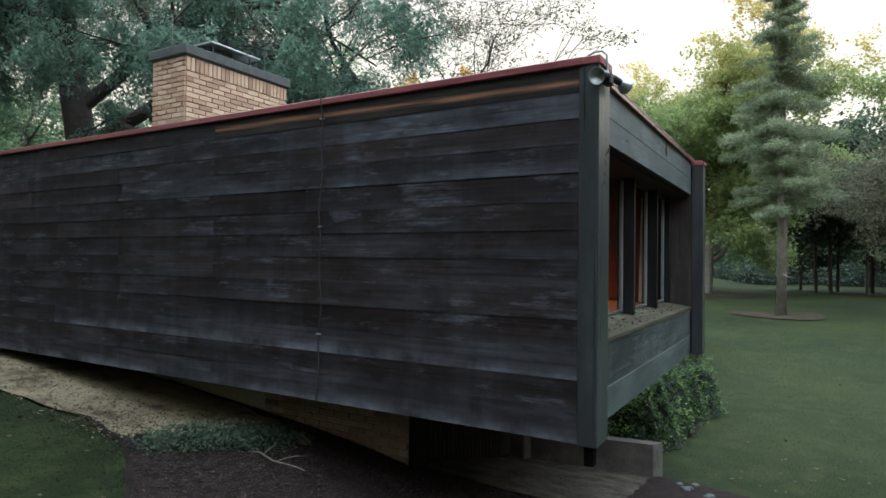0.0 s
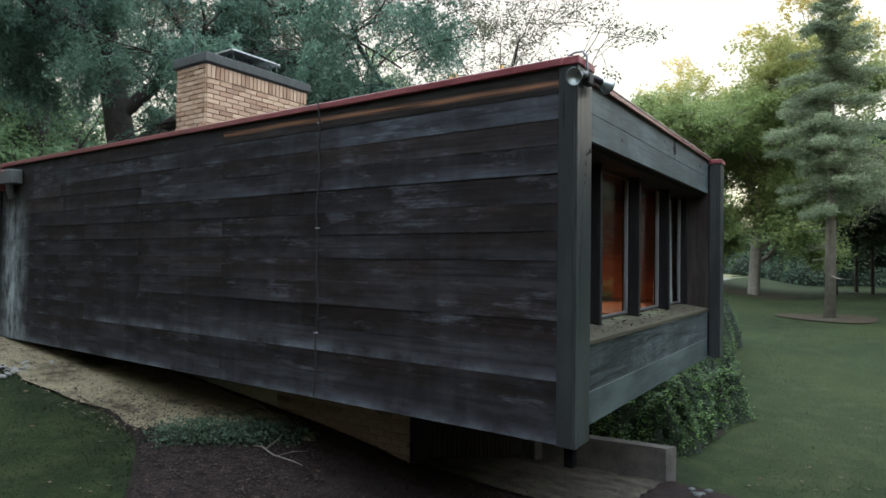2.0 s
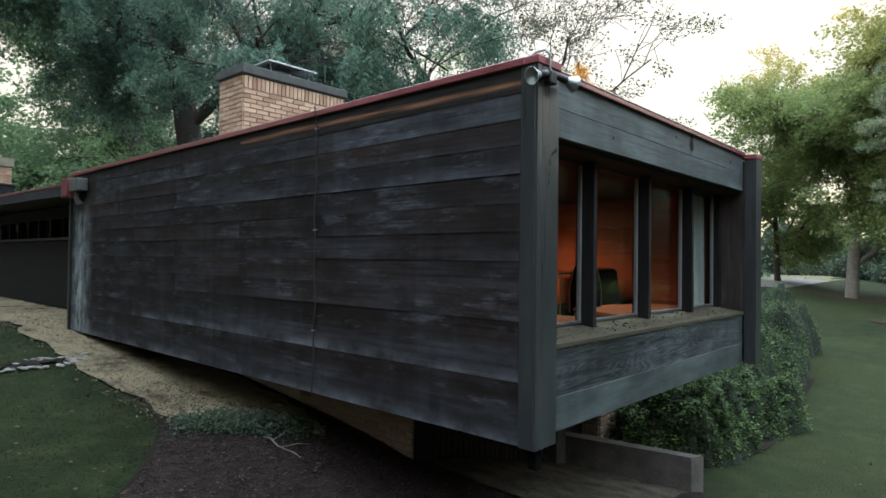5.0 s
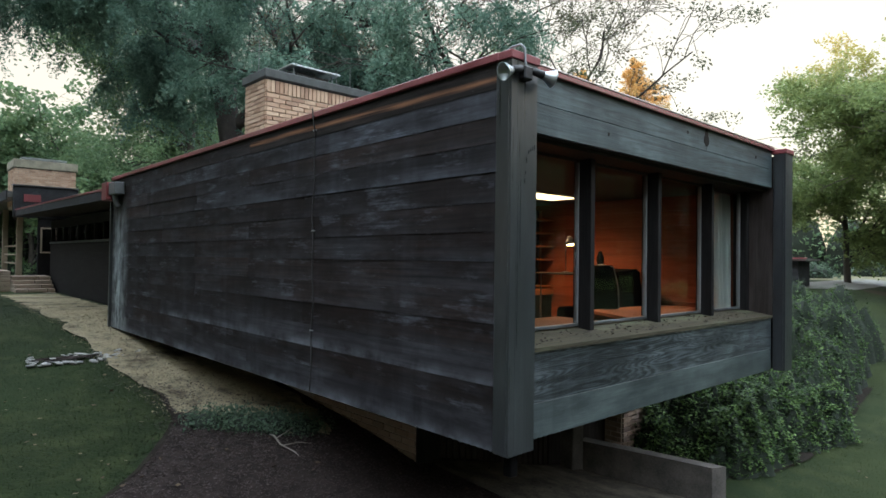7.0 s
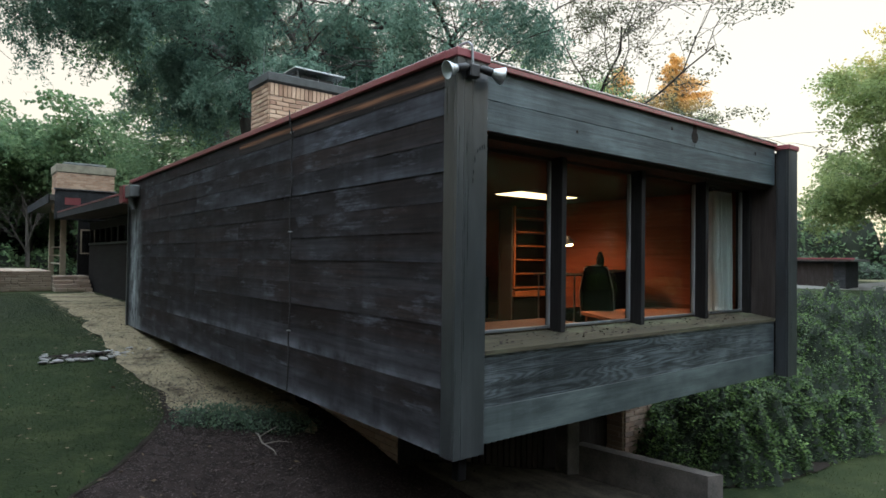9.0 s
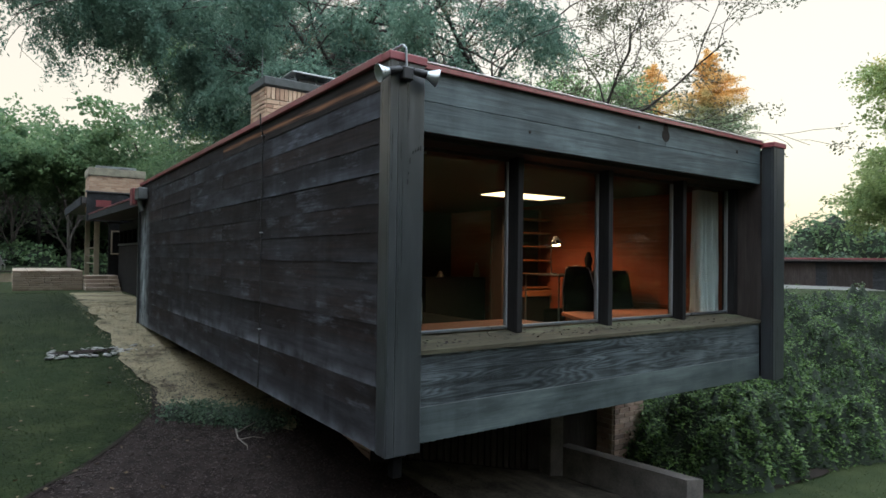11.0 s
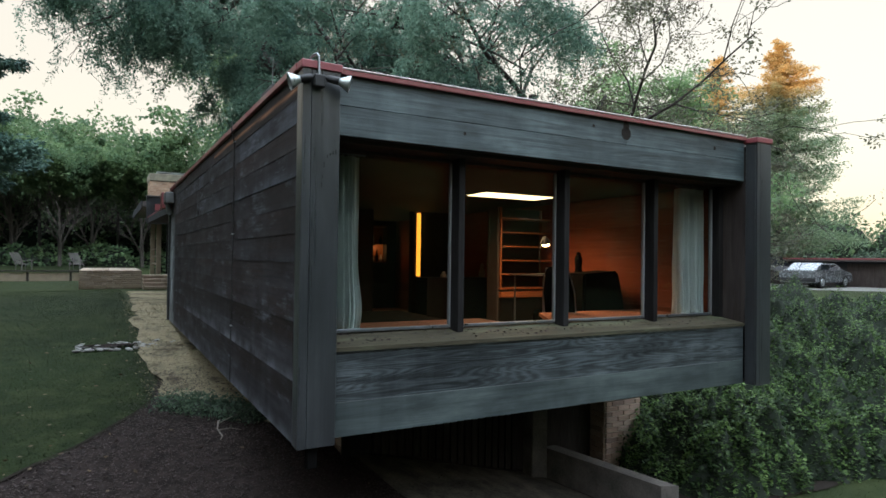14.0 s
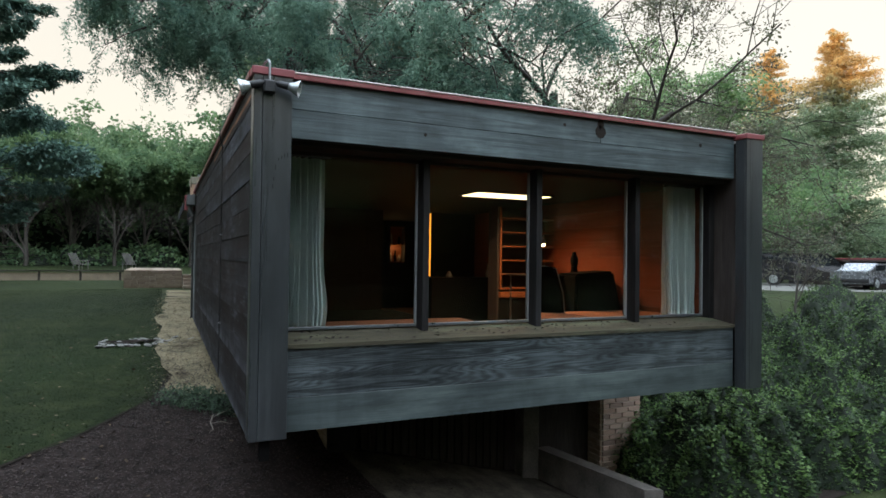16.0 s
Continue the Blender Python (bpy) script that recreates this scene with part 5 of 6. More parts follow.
def spruce(label, at, height, bare, spread, seed, n_needles, mat, bark, size=0.28, group="", name="spruce_tree", whorl=0.022, hang=0.30, taper=0.8, plume=0.0, arms=(6, 8)):
    """Conifer: whorls of drooping boughs, each a flat spray of needle tufts."""
    t = thing(name, label, "tree", at=at, group=group)
    rg = random.Random(seed)
    bm = tube_bm([(0.0, 0, -0.3), (0.05, 0.02, height * 0.35), (0.0, 0.05, height * 0.7), (0, 0, height)], [height * 0.012, height * 0.010, height * 0.006, 0.02], 10)
    pts = []
    z = height * bare * 0.45
    while z < height * 0.99:
        f = max(0.0, (z / height - bare) / (1 - bare))
        dead = z < height * bare
        reach = spread * (0.35 if dead else (1 - f) ** taper * min(1, 0.55 + f * 4)) + 0.12
        for k in range(rg.randint(2, 3) if dead else rg.randint(*arms)):
            a = rg.uniform(0, math.tau)
            r = reach * rg.uniform(0.55, 1.12)
            zz = z + height * whorl * rg.uniform(-1.2, 1.2)
            b = [Vector((math.cos(a) * r * s, math.sin(a) * r * s, zz - r * hang * s + r * 0.14 * s * s)) for s in (0, 0.35, 0.7, 1.0)]
            tube_bm(b, [0.035, 0.025, 0.016, 0.008], 4, bm, cap=False)
            if not dead:
                m_ = max(6, int(r * 14))
                side = Vector((-math.sin(a), math.cos(a), 0))
                for s in range(m_):
                    q = plume + (1 - plume) * (s + rg.random()) / m_
                    i = min(2, int(q * 3))
                    c = b[i].lerp(b[i + 1], q * 3 - i) + side * rg.gauss(0, 0.16) * r * (1.15 - q)
                    pts.append((c.x, c.y, c.z - 0.05 * rg.random(), 0.05 + 0.034 * r))
        z += height * (0.035 if dead else whorl) * rg.uniform(0.7, 1.3)
    part("trunk", bm, bark, t, smooth=True)
    g = np.random.default_rng(seed)
    p = np.array(pts)
    pick = p[g.integers(0, len(p), n_needles)]
    pos = pick[:, :3] + g.normal(size=(n_needles, 3)) * pick[:, 3:4] * np.array([1, 1, 0.8])
    part("crown", leaf_mesh("crown", pos, size, mat, 0.35, 0.5, 0.5, seed), mat, t)
    return t


spruce("tall grey-green spruce with a long bare trunk", (0.3, 27.2, ground_z(0.3, 27.2)), 17.8, 0.27, 2.9, 2, 110000, NEEDLE, BARKPALE, 0.115, whorl=0.026, arms=(5, 7))
spruce("tall conifer with sunlight painted gold into its crown", (-28.5, 50.0, ground_z(-28.5, 50)), 20.9, 0.05, 7.0, 6, 110000, NEEDLE_GOLD, BARK, 0.23, whorl=0.024, taper=0.58, hang=0.15)
spruce("tall conifer with sunlight painted gold into its crown", (-36.0, 52.0, ground_z(-36, 52)), 22.0, 0.05, 6.5, 8, 80000, NEEDLE_GOLD, BARK, 0.24, whorl=0.024, taper=0.58, hang=0.15)
spruce("dark pine at the side of the lawn", (-30.0, -7.8, ground_z(-30, -7.8)), 16.0, 0.22, 5.6, 12, 60000, NEEDLE_PINE, BARK, 0.24, whorl=0.065, hang=0.05, plume=0.35, arms=(4, 6))

tree("leafy green tree behind the flat roof", (-25.5, 31.5, ground_z(-25.5, 31.5)), 15.0, (0, 0, 0), 51, 60000, 0.19, LEAF_LIME, BARK, OAK, 0.5, 0.3, 0.3, 0.6)
tree("nearly bare tree with fine twigs above the roof", (-8.2, 9.6, ground_z(-8.2, 9.6)), 10.8, (0.10, 0.12, 0), 57, 14000, 0.07, LEAF_BROWN, BARK, dict(SPARSE, kids=[6, 5, 5, 5], wander=0.26), 0.24, 0.3, 0.17, 0.5, per=20, fluff=0.3, gaps=0.9)

tree("round green tree at the edge of the lawn", (-10.5, 49.0, ground_z(-10.5, 49)), 12.0, (0, 0, 0), 53, 45000, 0.22, LEAF_OAK, BARK, OAK, 0.5, 0.3, 0.25, 0.6)

tree("leafy green tree beyond the far wing", (-26.0, 7.5, ground_z(-26, 7.5)), 13.5, (0, -0.05, 0), 63, 70000, 0.17, LEAF_FAR, BARK, OAK, 0.5, 0.4, 0.3, 0.45, per=50, fluff=0.3)

# woods round the garden: a few grown trees, each repeated
wood_a = tree("tall leafy woodland tree", (-48, 6, ground_z(-48, 6)), 12.5, (0, 0, 0), 31, 9000, 0.34, LEAF_FAR, BARK, WOOD, 0.75, 0.3, 0.2, 0.65, group="woods round the garden")
wood_b = tree("tall leafy woodland tree", (-52, -4, ground_z(-52, -4)), 10.5, (0.05, 0, 0), 37, 9000, 0.34, LEAF_FAR, BARK, WOOD, 0.7, 0.3, 0.18, 0.65, group="woods round the garden")
thick = tree("slender many-stemmed tree with a flat leafy crown", (-50, -7, ground_z(-50, -7)), 10.5, (0, 0, 0), 41, 14000, 0.26, LEAF_FAR, BARKGREY, THICKET, 0.55, 0.2, 0.16, 0.65, group="thin-stemmed trees by the garden")
grove = tree("dark low-branched tree in the grove beyond the lawn", (3.0, 54.0, ground_z(3, 54)), 11.0, (0, 0, 0), 47, 9000, 0.36, LEAF_DARK, BARK, dict(WOOD, bare=0.12), 0.8, 0.4, 0.16, 0.65, group="dark grove beyond the lawn")
rw = random.Random(77)


def scatter(src, spots):
    for x, y, s in spots:
        c = copy_thing(src, pose(x, y, ground_z(x, y), 0, 0, rw.uniform(0, 360)))
        c.scale = (s, s, s * rw.uniform(0.92, 1.1))


scatter(thick, [(-46 + rw.uniform(-2, 2), -22 + 2.6 * i + rw.uniform(-0.8, 0.8), rw.uniform(0.85, 1.05)) for i in range(11)])
scatter(wood_b, [(-53 + rw.uniform(-2, 2), 2 + 3.6 * i, rw.uniform(0.75, 0.9)) for i in range(5)])
scatter(grove, [(-1.0 + 2.9 * i + rw.uniform(-0.8, 0.8), 52 + 4.0 * (i % 2) - 0.55 * i + rw.uniform(-1, 1), rw.uniform(0.8, 1.05)) for i in range(13)])
scatter(grove, [(0.5 + 2.7 * i + rw.uniform(-0.8, 0.8), 57.5 - 0.5 * i + rw.uniform(-1, 1), rw.uniform(0.85, 1.1)) for i in range(12)])
scatter(wood_a, [(24, 24, 0.9), (30, 34, 1.0), (26, 44, 1.0), (36, 54, 1.1), (20, 58, 1.0), (38, 40, 1.1)])
scatter(wood_a, [(-58 + rw.uniform(-4, 4), -42 + 6.0 * i, rw.uniform(0.72, 0.95)) for i in range(13)])
scatter(wood_b, [(-42 + rw.uniform(-4, 4), 14 + 5.5 * i, rw.uniform(0.8, 1.1)) for i in range(8)])
scatter(wood_a, [(-4 + 6.0 * i, 76 + rw.uniform(-4, 4), rw.uniform(0.75, 1.0)) for i in range(9)])
scatter(wood_b, [(-1 + 6.0 * i, 82 + rw.uniform(-4, 4), rw.uniform(0.9, 1.1)) for i in range(9)])
# behind the camera: unseen trees, the near ones added to shade lawn and wall
scatter(wood_a, [(-17, -17, 1.15), (-5.5, -10.5, 1.35), (-11.0, -17.5, 1.2), (1.5, -16.5, 1.1), (17, -9, 1.0), (22, 3, 0.95), (21, 14, 0.9)])
scatter(wood_b, [(-13, -25, 1.2), (7, -25, 1.3), (27, -4, 1.2), (28, 10, 1.1)])
scatter(wood_b, [(34 + rw.uniform(-4, 4), -40 + 6.0 * i, rw.uniform(0.7, 1.0)) for i in range(13)])
scatter(wood_a, [(44 + rw.uniform(-4, 4), -60 + 6.0 * i, rw.uniform(0.9, 1.2)) for i in range(20)])
# tall unseen belt, added so the low sun reaches only treetops
scatter(wood_a, [(-60 + 6.5 * i, -64 + rw.uniform(-4, 4), rw.uniform(1.5, 1.9)) for i in range(17)])
scatter(wood_b, [(-57 + 6.5 * i, -72 + rw.uniform(-4, 4), rw.uniform(1.7, 2.2)) for i in range(17)])


def bank(label, spots, n_leaf, size, mat, seed, name="shrubs"):
    """Low bushy growth: mounds (x, y, radius, height) covered with leaves, over a dark core that paints the inner
    shade.
    """
    g = np.random.default_rng(seed)
    t = thing(name, label, "shrubs", kind="stuff")
    w = np.array([r * r * (0.5 + h) for _, _, r, h in spots])
    idx = g.choice(len(spots), n_leaf, p=w / w.sum())
    d = g.normal(size=(n_leaf, 3))
    d[:, 2] = np.abs(d[:, 2])
    d /= np.linalg.norm(d, axis=1)[:, None]
    S = np.array([(x, y, ground_z(x, y), r, h) for x, y, r, h in spots])[idx]
    k = g.uniform(0.84, 1.10, n_leaf)[:, None]
    pts = S[:, :3] + d * k * np.stack([S[:, 3], S[:, 3], S[:, 4]], 1) + g.normal(size=(n_leaf, 3)) * 0.05
    part("leaves", leaf_mesh("leaves", pts, size, mat, 0.62, 0.8, 0.0, seed, 0.8), mat, t)
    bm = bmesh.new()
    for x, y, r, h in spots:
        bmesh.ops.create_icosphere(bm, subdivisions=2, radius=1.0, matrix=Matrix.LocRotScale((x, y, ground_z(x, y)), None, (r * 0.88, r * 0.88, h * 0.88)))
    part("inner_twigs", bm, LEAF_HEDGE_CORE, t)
    return t


# solid core, near black: the shade between the leaves is put into its colour
LEAF_HEDGE_CORE = plain("shrub_shade_core", (0.008, 0.014, 0.006), 0.95, var=0.6, scale=14, relief=1.0)
rs = random.Random(15)
spots = []
for i in range(40):
    for j in range(30):
        x, y = 0.1 - 0.42 * i - rs.uniform(-0.2, 0.4), 5.70 + 0.42 * j + rs.uniform(-0.4, 0.4)
        rim = -0.88 + 0.14 * smooth01(y, 6, 8) - 0.15 * max(0, y - 8) - (0.6 * (6.2 - y) if y < 6.2 else 0)
        if x > rim or x < -10.5 or y > (17.5 if x > -4.2 - 0.7 * (y - 12) else 14.2 + 0.1 * x) or (x > -1.9 and y < 5.3):
            continue
        tall = x > -3.9 - 0.7 * (y - 12)
        grow_h = 0.62 + 0.5 * rs.random() ** 1.5 + (0.20 * smooth01(y, 10.5, 14) if tall else 0) + 0.45 * smooth01(x, -4.4, -3.3) * smooth01(y, 8.5, 11.5)
        near_rim = smooth01(rim - x, -0.1, 0.9)
        spots.append((x, y, rs.uniform(0.30, 0.62), grow_h * (0.68 + 0.32 * near_rim) + 0.12 * smooth01(y, 7, 10)))


def shrub_bank(label, mounds, x0, x1, y0, y1, n_leaf, size, seed):
    """Thick low growth over a bank: a bumpy inner sheet, dark to paint the inner shade, covered with small leaves."""
    step = 0.06
    nx, ny = int((x1 - x0) / step), int((y1 - y0) / step)
    X, Y = np.meshgrid(x0 + step * np.arange(nx), y0 + step * np.arange(ny), indexing="ij")
    H = np.full((nx, ny), -5.0)
    for x, y, r, h in mounds:
        d = 1 - ((X - x) ** 2 + (Y - y) ** 2) / (r * 1.25) ** 2
        H = np.maximum(H, np.where(d > 0, ground_z(x, y) + h * np.sqrt(np.maximum(d, 0)), -5.0))
    rg = np.random.default_rng(seed)
    B = np.zeros_like(H)
    for f, amp in ((1.3, 0.20), (3.1, 0.24), (6.7, 0.19), (12.0, 0.10)):
        p = rg.uniform(0, 6, 4)
        B += amp * np.sin(X * f * 2.1 + p[0] + 1.7 * np.sin(Y * f + p[1])) * np.sin(Y * f * 2.3 + p[2] + 1.5 * np.sin(X * f * 1.2 + p[3]))
    live = H > -4
    H = np.where(live, H + B, H)
    gx_, gy_ = np.gradient(np.where(live, H, -0.6), step)
    slope = np.sqrt(1 + np.minimum(gx_ ** 2 + gy_ ** 2, 30))
    near = 1 / (4 + (X - 3) ** 2 + (Y + 2) ** 2)
    w = np.where(live, slope * near, 0).ravel()
    idx = rg.choice(nx * ny, n_leaf, p=w / w.sum())
    fall = np.minimum(np.sqrt(gx_ ** 2 + gy_ ** 2), 5).ravel()[idx] * step
    pts = np.stack([X.ravel()[idx], Y.ravel()[idx], H.ravel()[idx]], 1)
    pts[:, :2] += rg.uniform(-step, step, (n_leaf, 2))
    pts[:, 2] += rg.normal(0, 0.03, n_leaf) - rg.uniform(0, 1, n_leaf) * fall * 1.5 + 0.02
    t = thing("shrub_bank", label, "shrubs", kind="stuff")
    part("leaves", leaf_mesh("leaves", pts, size, LEAF_HEDGE, 0.62, 0.5, 0.0, seed, 2.2), LEAF_HEDGE, t)
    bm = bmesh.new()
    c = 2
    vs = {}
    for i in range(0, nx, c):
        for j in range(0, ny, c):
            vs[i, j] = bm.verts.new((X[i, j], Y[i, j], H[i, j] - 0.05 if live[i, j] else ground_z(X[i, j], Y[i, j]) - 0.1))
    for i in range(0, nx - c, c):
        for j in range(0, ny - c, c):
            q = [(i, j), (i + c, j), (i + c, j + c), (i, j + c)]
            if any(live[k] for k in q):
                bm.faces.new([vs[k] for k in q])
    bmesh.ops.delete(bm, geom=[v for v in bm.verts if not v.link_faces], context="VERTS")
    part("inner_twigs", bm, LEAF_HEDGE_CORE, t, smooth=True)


shrub_bank("dense green ivy-like shrubs on the bank beside the house", spots, -11.5, 0.8, 4.6, 19.0, 420000, 0.052, 3)
bank("small patch of dark ground-cover leaves in the mulch", [(-3.95 + 0.13 * i, -0.35 + 0.14 * i + 0.08 * (i % 2), 0.24, 0.13) for i in range(6)], 5200, 0.036, LEAF_DARK, 5, "ground_cover")
bank("rounded green bushes on the grass before the drive", [(-9.3 + 0.75 * i + rs.uniform(-0.3, 0.3), 20.5 + rs.uniform(-1.6, 1.6), rs.uniform(0.7, 1.1), rs.uniform(0.5, 0.75)) for i in range(5)], 16000, 0.085, LEAF_HEDGE, 7, "bushes")
far = []
for i in range(46):
    far.append((-30 + 1.9 * i + rs.uniform(-1, 1), (60 if i < 8 else 76) + rs.uniform(-3, 3), rs.uniform(1.4, 2.6), rs.uniform(1.2, 2.6)))
bank("low undergrowth along the edge of the woods", far, 26000, 0.34, LEAF_DARK, 8, "undergrowth")
far = []
for i in range(40):
    far.append((-47 + rs.uniform(-5, 3), -34 + 1.9 * i + rs.uniform(-1, 1), rs.uniform(1.0, 2.0), rs.uniform(0.7, 1.5)))
bank("low undergrowth along the edge of the woods", far, 22000, 0.30, LEAF_FAR, 9, "undergrowth")
far = [(8.5 + 1.4 * i, 36 + rs.uniform(-2, 3) + 0.3 * i, rs.uniform(0.8, 1.5), rs.uniform(0.6, 1.2)) for i in range(18)]
bank("rough bushes at the far side of the lawn", far, 20000, 0.22, LEAF_OAK, 10, "bushes")

# dark depth of the woods: solid growth behind the trees
def woods_mass(label, a, b, n_, h, seed):
    far_ = []
    r_ = random.Random(seed)
    for i in range(n_):
        f = i / (n_ - 1)
        far_.append((a[0] + (b[0] - a[0]) * f + r_.uniform(-2, 2), a[1] + (b[1] - a[1]) * f + r_.uniform(-2, 2), r_.uniform(3, 5), h * r_.uniform(0.75, 1.15)))
    return bank(label, far_, 26000, 0.6, LEAF_FAR, seed, "far_woods")


woods_mass("dense far woods behind the garden", (-66, -45), (-62, 48), 30, 8.0, 21)
woods_mass("dense far woods beyond the lawn", (-60, 88), (60, 90), 34, 8.0, 22)
woods_mass("dense far woods beside the garden", (52, -70), (56, 76), 34, 7.0, 24)
# unseen solid backing of that belt, added to stop the low sun
woods_mass("unseen dense woods added to block the low sun", (-66, -76), (56, -78), 40, 15.0, 25)
woods_mass("unseen dense woods added to block the low sun", (-64, -83), (58, -84), 40, 16.0, 26)

# ---- small ground detail ----
g = np.random.default_rng(5)


def on_ground(n_, fx, fy, keep, lift=0.0):
    x, y = fx(n_), fy(n_)
    p = [(a, b, ground_z(a, b) + lift) for a, b in zip(x, y) if keep(a, b)]
    return np.array(p)


def edge_y(x):
    for (x1, y1), (x0, y0) in zip(LAWN_EDGE, LAWN_EDGE[1:]):
        if x0 <= x <= x1:
            return y0 + (y1 - y0) * (x - x0) / (x1 - x0)
    return -0.56 if x < -5.2 else -6


# left blades carry tree shade in their colour, right ones a lit tone
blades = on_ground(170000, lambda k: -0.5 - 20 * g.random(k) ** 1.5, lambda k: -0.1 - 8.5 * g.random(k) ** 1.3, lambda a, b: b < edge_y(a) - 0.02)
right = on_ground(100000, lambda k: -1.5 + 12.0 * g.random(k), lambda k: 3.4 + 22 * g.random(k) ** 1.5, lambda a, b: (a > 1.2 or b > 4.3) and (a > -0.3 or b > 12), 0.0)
tagged(part("lawn_grass_beyond", leaf_mesh("lawn_grass_beyond", right, 0.026, GRASS_LIT, 0.2, 0.5, -1.6, 12), GRASS_LIT), "short green grass blades of the lower lawn, in a lit tone", "grass", kind="stuff")
tagged(part("lawn_grass", leaf_mesh("lawn_grass", blades, 0.024, GRASS_SHADED, 0.16, 0.5, -1.6, 2), GRASS_SHADED), "short green grass blades of the lawn, tree shade painted in", "grass", kind="stuff")
chips = on_ground(75000, lambda k: -5.0 + 7.5 * g.random(k), lambda k: -3.4 + 6.0 * g.random(k), lambda a, b: b > edge_y(a) + 0.03, 0.03)
tagged(part("mulch_chips", leaf_mesh("mulch_chips", chips, 0.030, CHIP, 0.4, 0.15, 0.0, 3, 2.0), CHIP), "scattered bark chips of the mulch bed", "mulch", kind="stuff")
litter = on_ground(800, lambda k: 0.2 + 9 * g.random(k), lambda k: 3.0 + 16 * g.random(k) ** 1.5, lambda a, b: a > 0.3, 0.02)
litter = np.concatenate([litter, on_ground(360, lambda k: -9.0 + 9.5 * g.random(k), lambda k: -4.0 + 5.2 * g.random(k), lambda a, b: True, 0.045)])
tagged(part("fallen_leaves", leaf_mesh("fallen_leaves", litter, 0.05, DEADLEAF, 0.6, 0.15, 0.0, 4, 2.0), DEADLEAF), "scattered dry fallen leaves", "leaves", kind="stuff")
crumbs = on_ground(2800, lambda k: -6.2 + 2.6 * g.normal(size=k), lambda k: -0.35 + 0.35 * g.normal(size=k), lambda a, b: -16 < a < -3.2 and -1.0 < b < 0.9, 0.045)
crumbs = np.concatenate([crumbs, on_ground(2400, lambda k: -4.5 + 0.8 * g.normal(size=k), lambda k: -0.12 + 0.3 * g.normal(size=k), lambda a, b: -7 < a < -3.0 and -0.8 < b < 0.8, 0.045)])
tagged(part("gravel_litter", leaf_mesh("gravel_litter", crumbs, 0.026, CHIP, 0.5, 0.15, 0.0, 14, 2.0), CHIP), "dark leaf litter strewn over the gravel", "leaves", kind="stuff")
pebbles = on_ground(14000, lambda k: -3.5 - 11 * g.random(k) ** 1.3, lambda k: -0.95 + 1.7 * g.random(k), lambda a, b: b > -0.80 + 0.32 * g.random() ** 0.6 + 0.6 * (a + 4.4) * (a > -4.4), 0.04)
tagged(part("gravel_grains", leaf_mesh("gravel_grains", pebbles, 0.026, GRAVEL, 0.8, 0.2, 0.0, 6, 2.0), GRAVEL), "loose grains of tan gravel", "gravel", kind="stuff")

# river stones across the path
stone_me = []
for k in range(5):
    bm = bmesh.new()
    bmesh.ops.create_icosphere(bm, subdivisions=2, radius=1.0)
    for v in bm.verts:
        v.co *= 1 + 0.22 * noise.noise(v.co * 1.3 + Vector((k * 9, 0, 0)))
        v.co.z *= 0.55
    stone_me.append(mesh_of("river_stone", bm, STONE, True))
sheet("stone_drain", between([(-7.28, -1.50), (-7.20, -0.9), (-7.24, -0.60)], [(-7.12, -1.50), (-7.06, -0.9), (-7.10, -0.60)], 16, 4, 0.10), SOIL, "strip of dark soil under the river stones", 0.045)
for i in range(64):
    k = rs.random()
    x, y = -7.16 + 0.05 * math.sin(k * 5) + rs.uniform(-0.28, 0.28), -1.50 + 1.42 * k
    s = 0.022 + 0.04 * rs.random() ** 2
    ob = tagged(new("river_stone", stone_me[i % 5]), "smooth pale grey river stone", "stone", "stones across the path")
    ob.matrix_basis = pose(x, y, ground_z(x, y) + 0.024, rs.uniform(-20, 20), rs.uniform(-20, 20), rs.uniform(0, 360)) @ Matrix.Diagonal((s * rs.uniform(1, 1.6), s, s * 0.8, 1))
# same river stone in a darker colour, to paint it less lit here
shaded_stone = stone_me[0].copy()
shaded_stone.materials[0] = CAPSTONE
for i in range(6):
    x, y, s = -0.15 + 0.35 * rs.random() + 0.02 * i, 3.9 - 0.10 * i, rs.uniform(0.025, 0.05)
    ob = tagged(new("river_stone", shaded_stone), "river stone beside the low wall, its shade painted in", "stone", "stones by the low wall")
    ob.matrix_basis = pose(x, y, ground_z(x, y) + 0.03, 0, 0, rs.uniform(0, 360)) @ Matrix.Diagonal((s * 1.3, s, s, 1))

# fallen twig in the mulch
DRYTWIG = plain("dry_twig", (0.14, 0.12, 0.10), 0.9, var=0.3)
twig = thing("fallen_branch", "pale dry fallen branch lying on the mulch", "branch", at=(-2.95, 0.0, ground_z(-2.95, 0.0) + 0.05))
part("stem", tube_bm([(-0.35, 0.05, 0.02), (-0.15, 0.0, 0.06), (0.05, -0.04, 0.03), (0.32, -0.03, 0.02), (0.48, -0.08, 0.03)], [0.006, 0.009, 0.008, 0.006, 0.003], 6), DRYTWIG, twig, smooth=True)
part("side_twig", tube_bm([(-0.1, 0.0, 0.05), (-0.08, 0.1, 0.10), (-0.12, 0.2, 0.12)], [0.006, 0.005, 0.003], 5), DRYTWIG, twig, smooth=True)
part("side_twig", tube_bm([(0.1, -0.04, 0.03), (0.22, 0.06, 0.07), (0.3, 0.16, 0.06)], [0.006, 0.004, 0.002], 5), DRYTWIG, twig, smooth=True)

sl = np.stack([-0.46 + 0.28 * g.random(420), 0.35 + 4.4 * g.random(420), np.zeros(420)], 1)
sl[:, 2] = 1.772 - 0.137 * (sl[:, 0] + 0.135) * 1.0
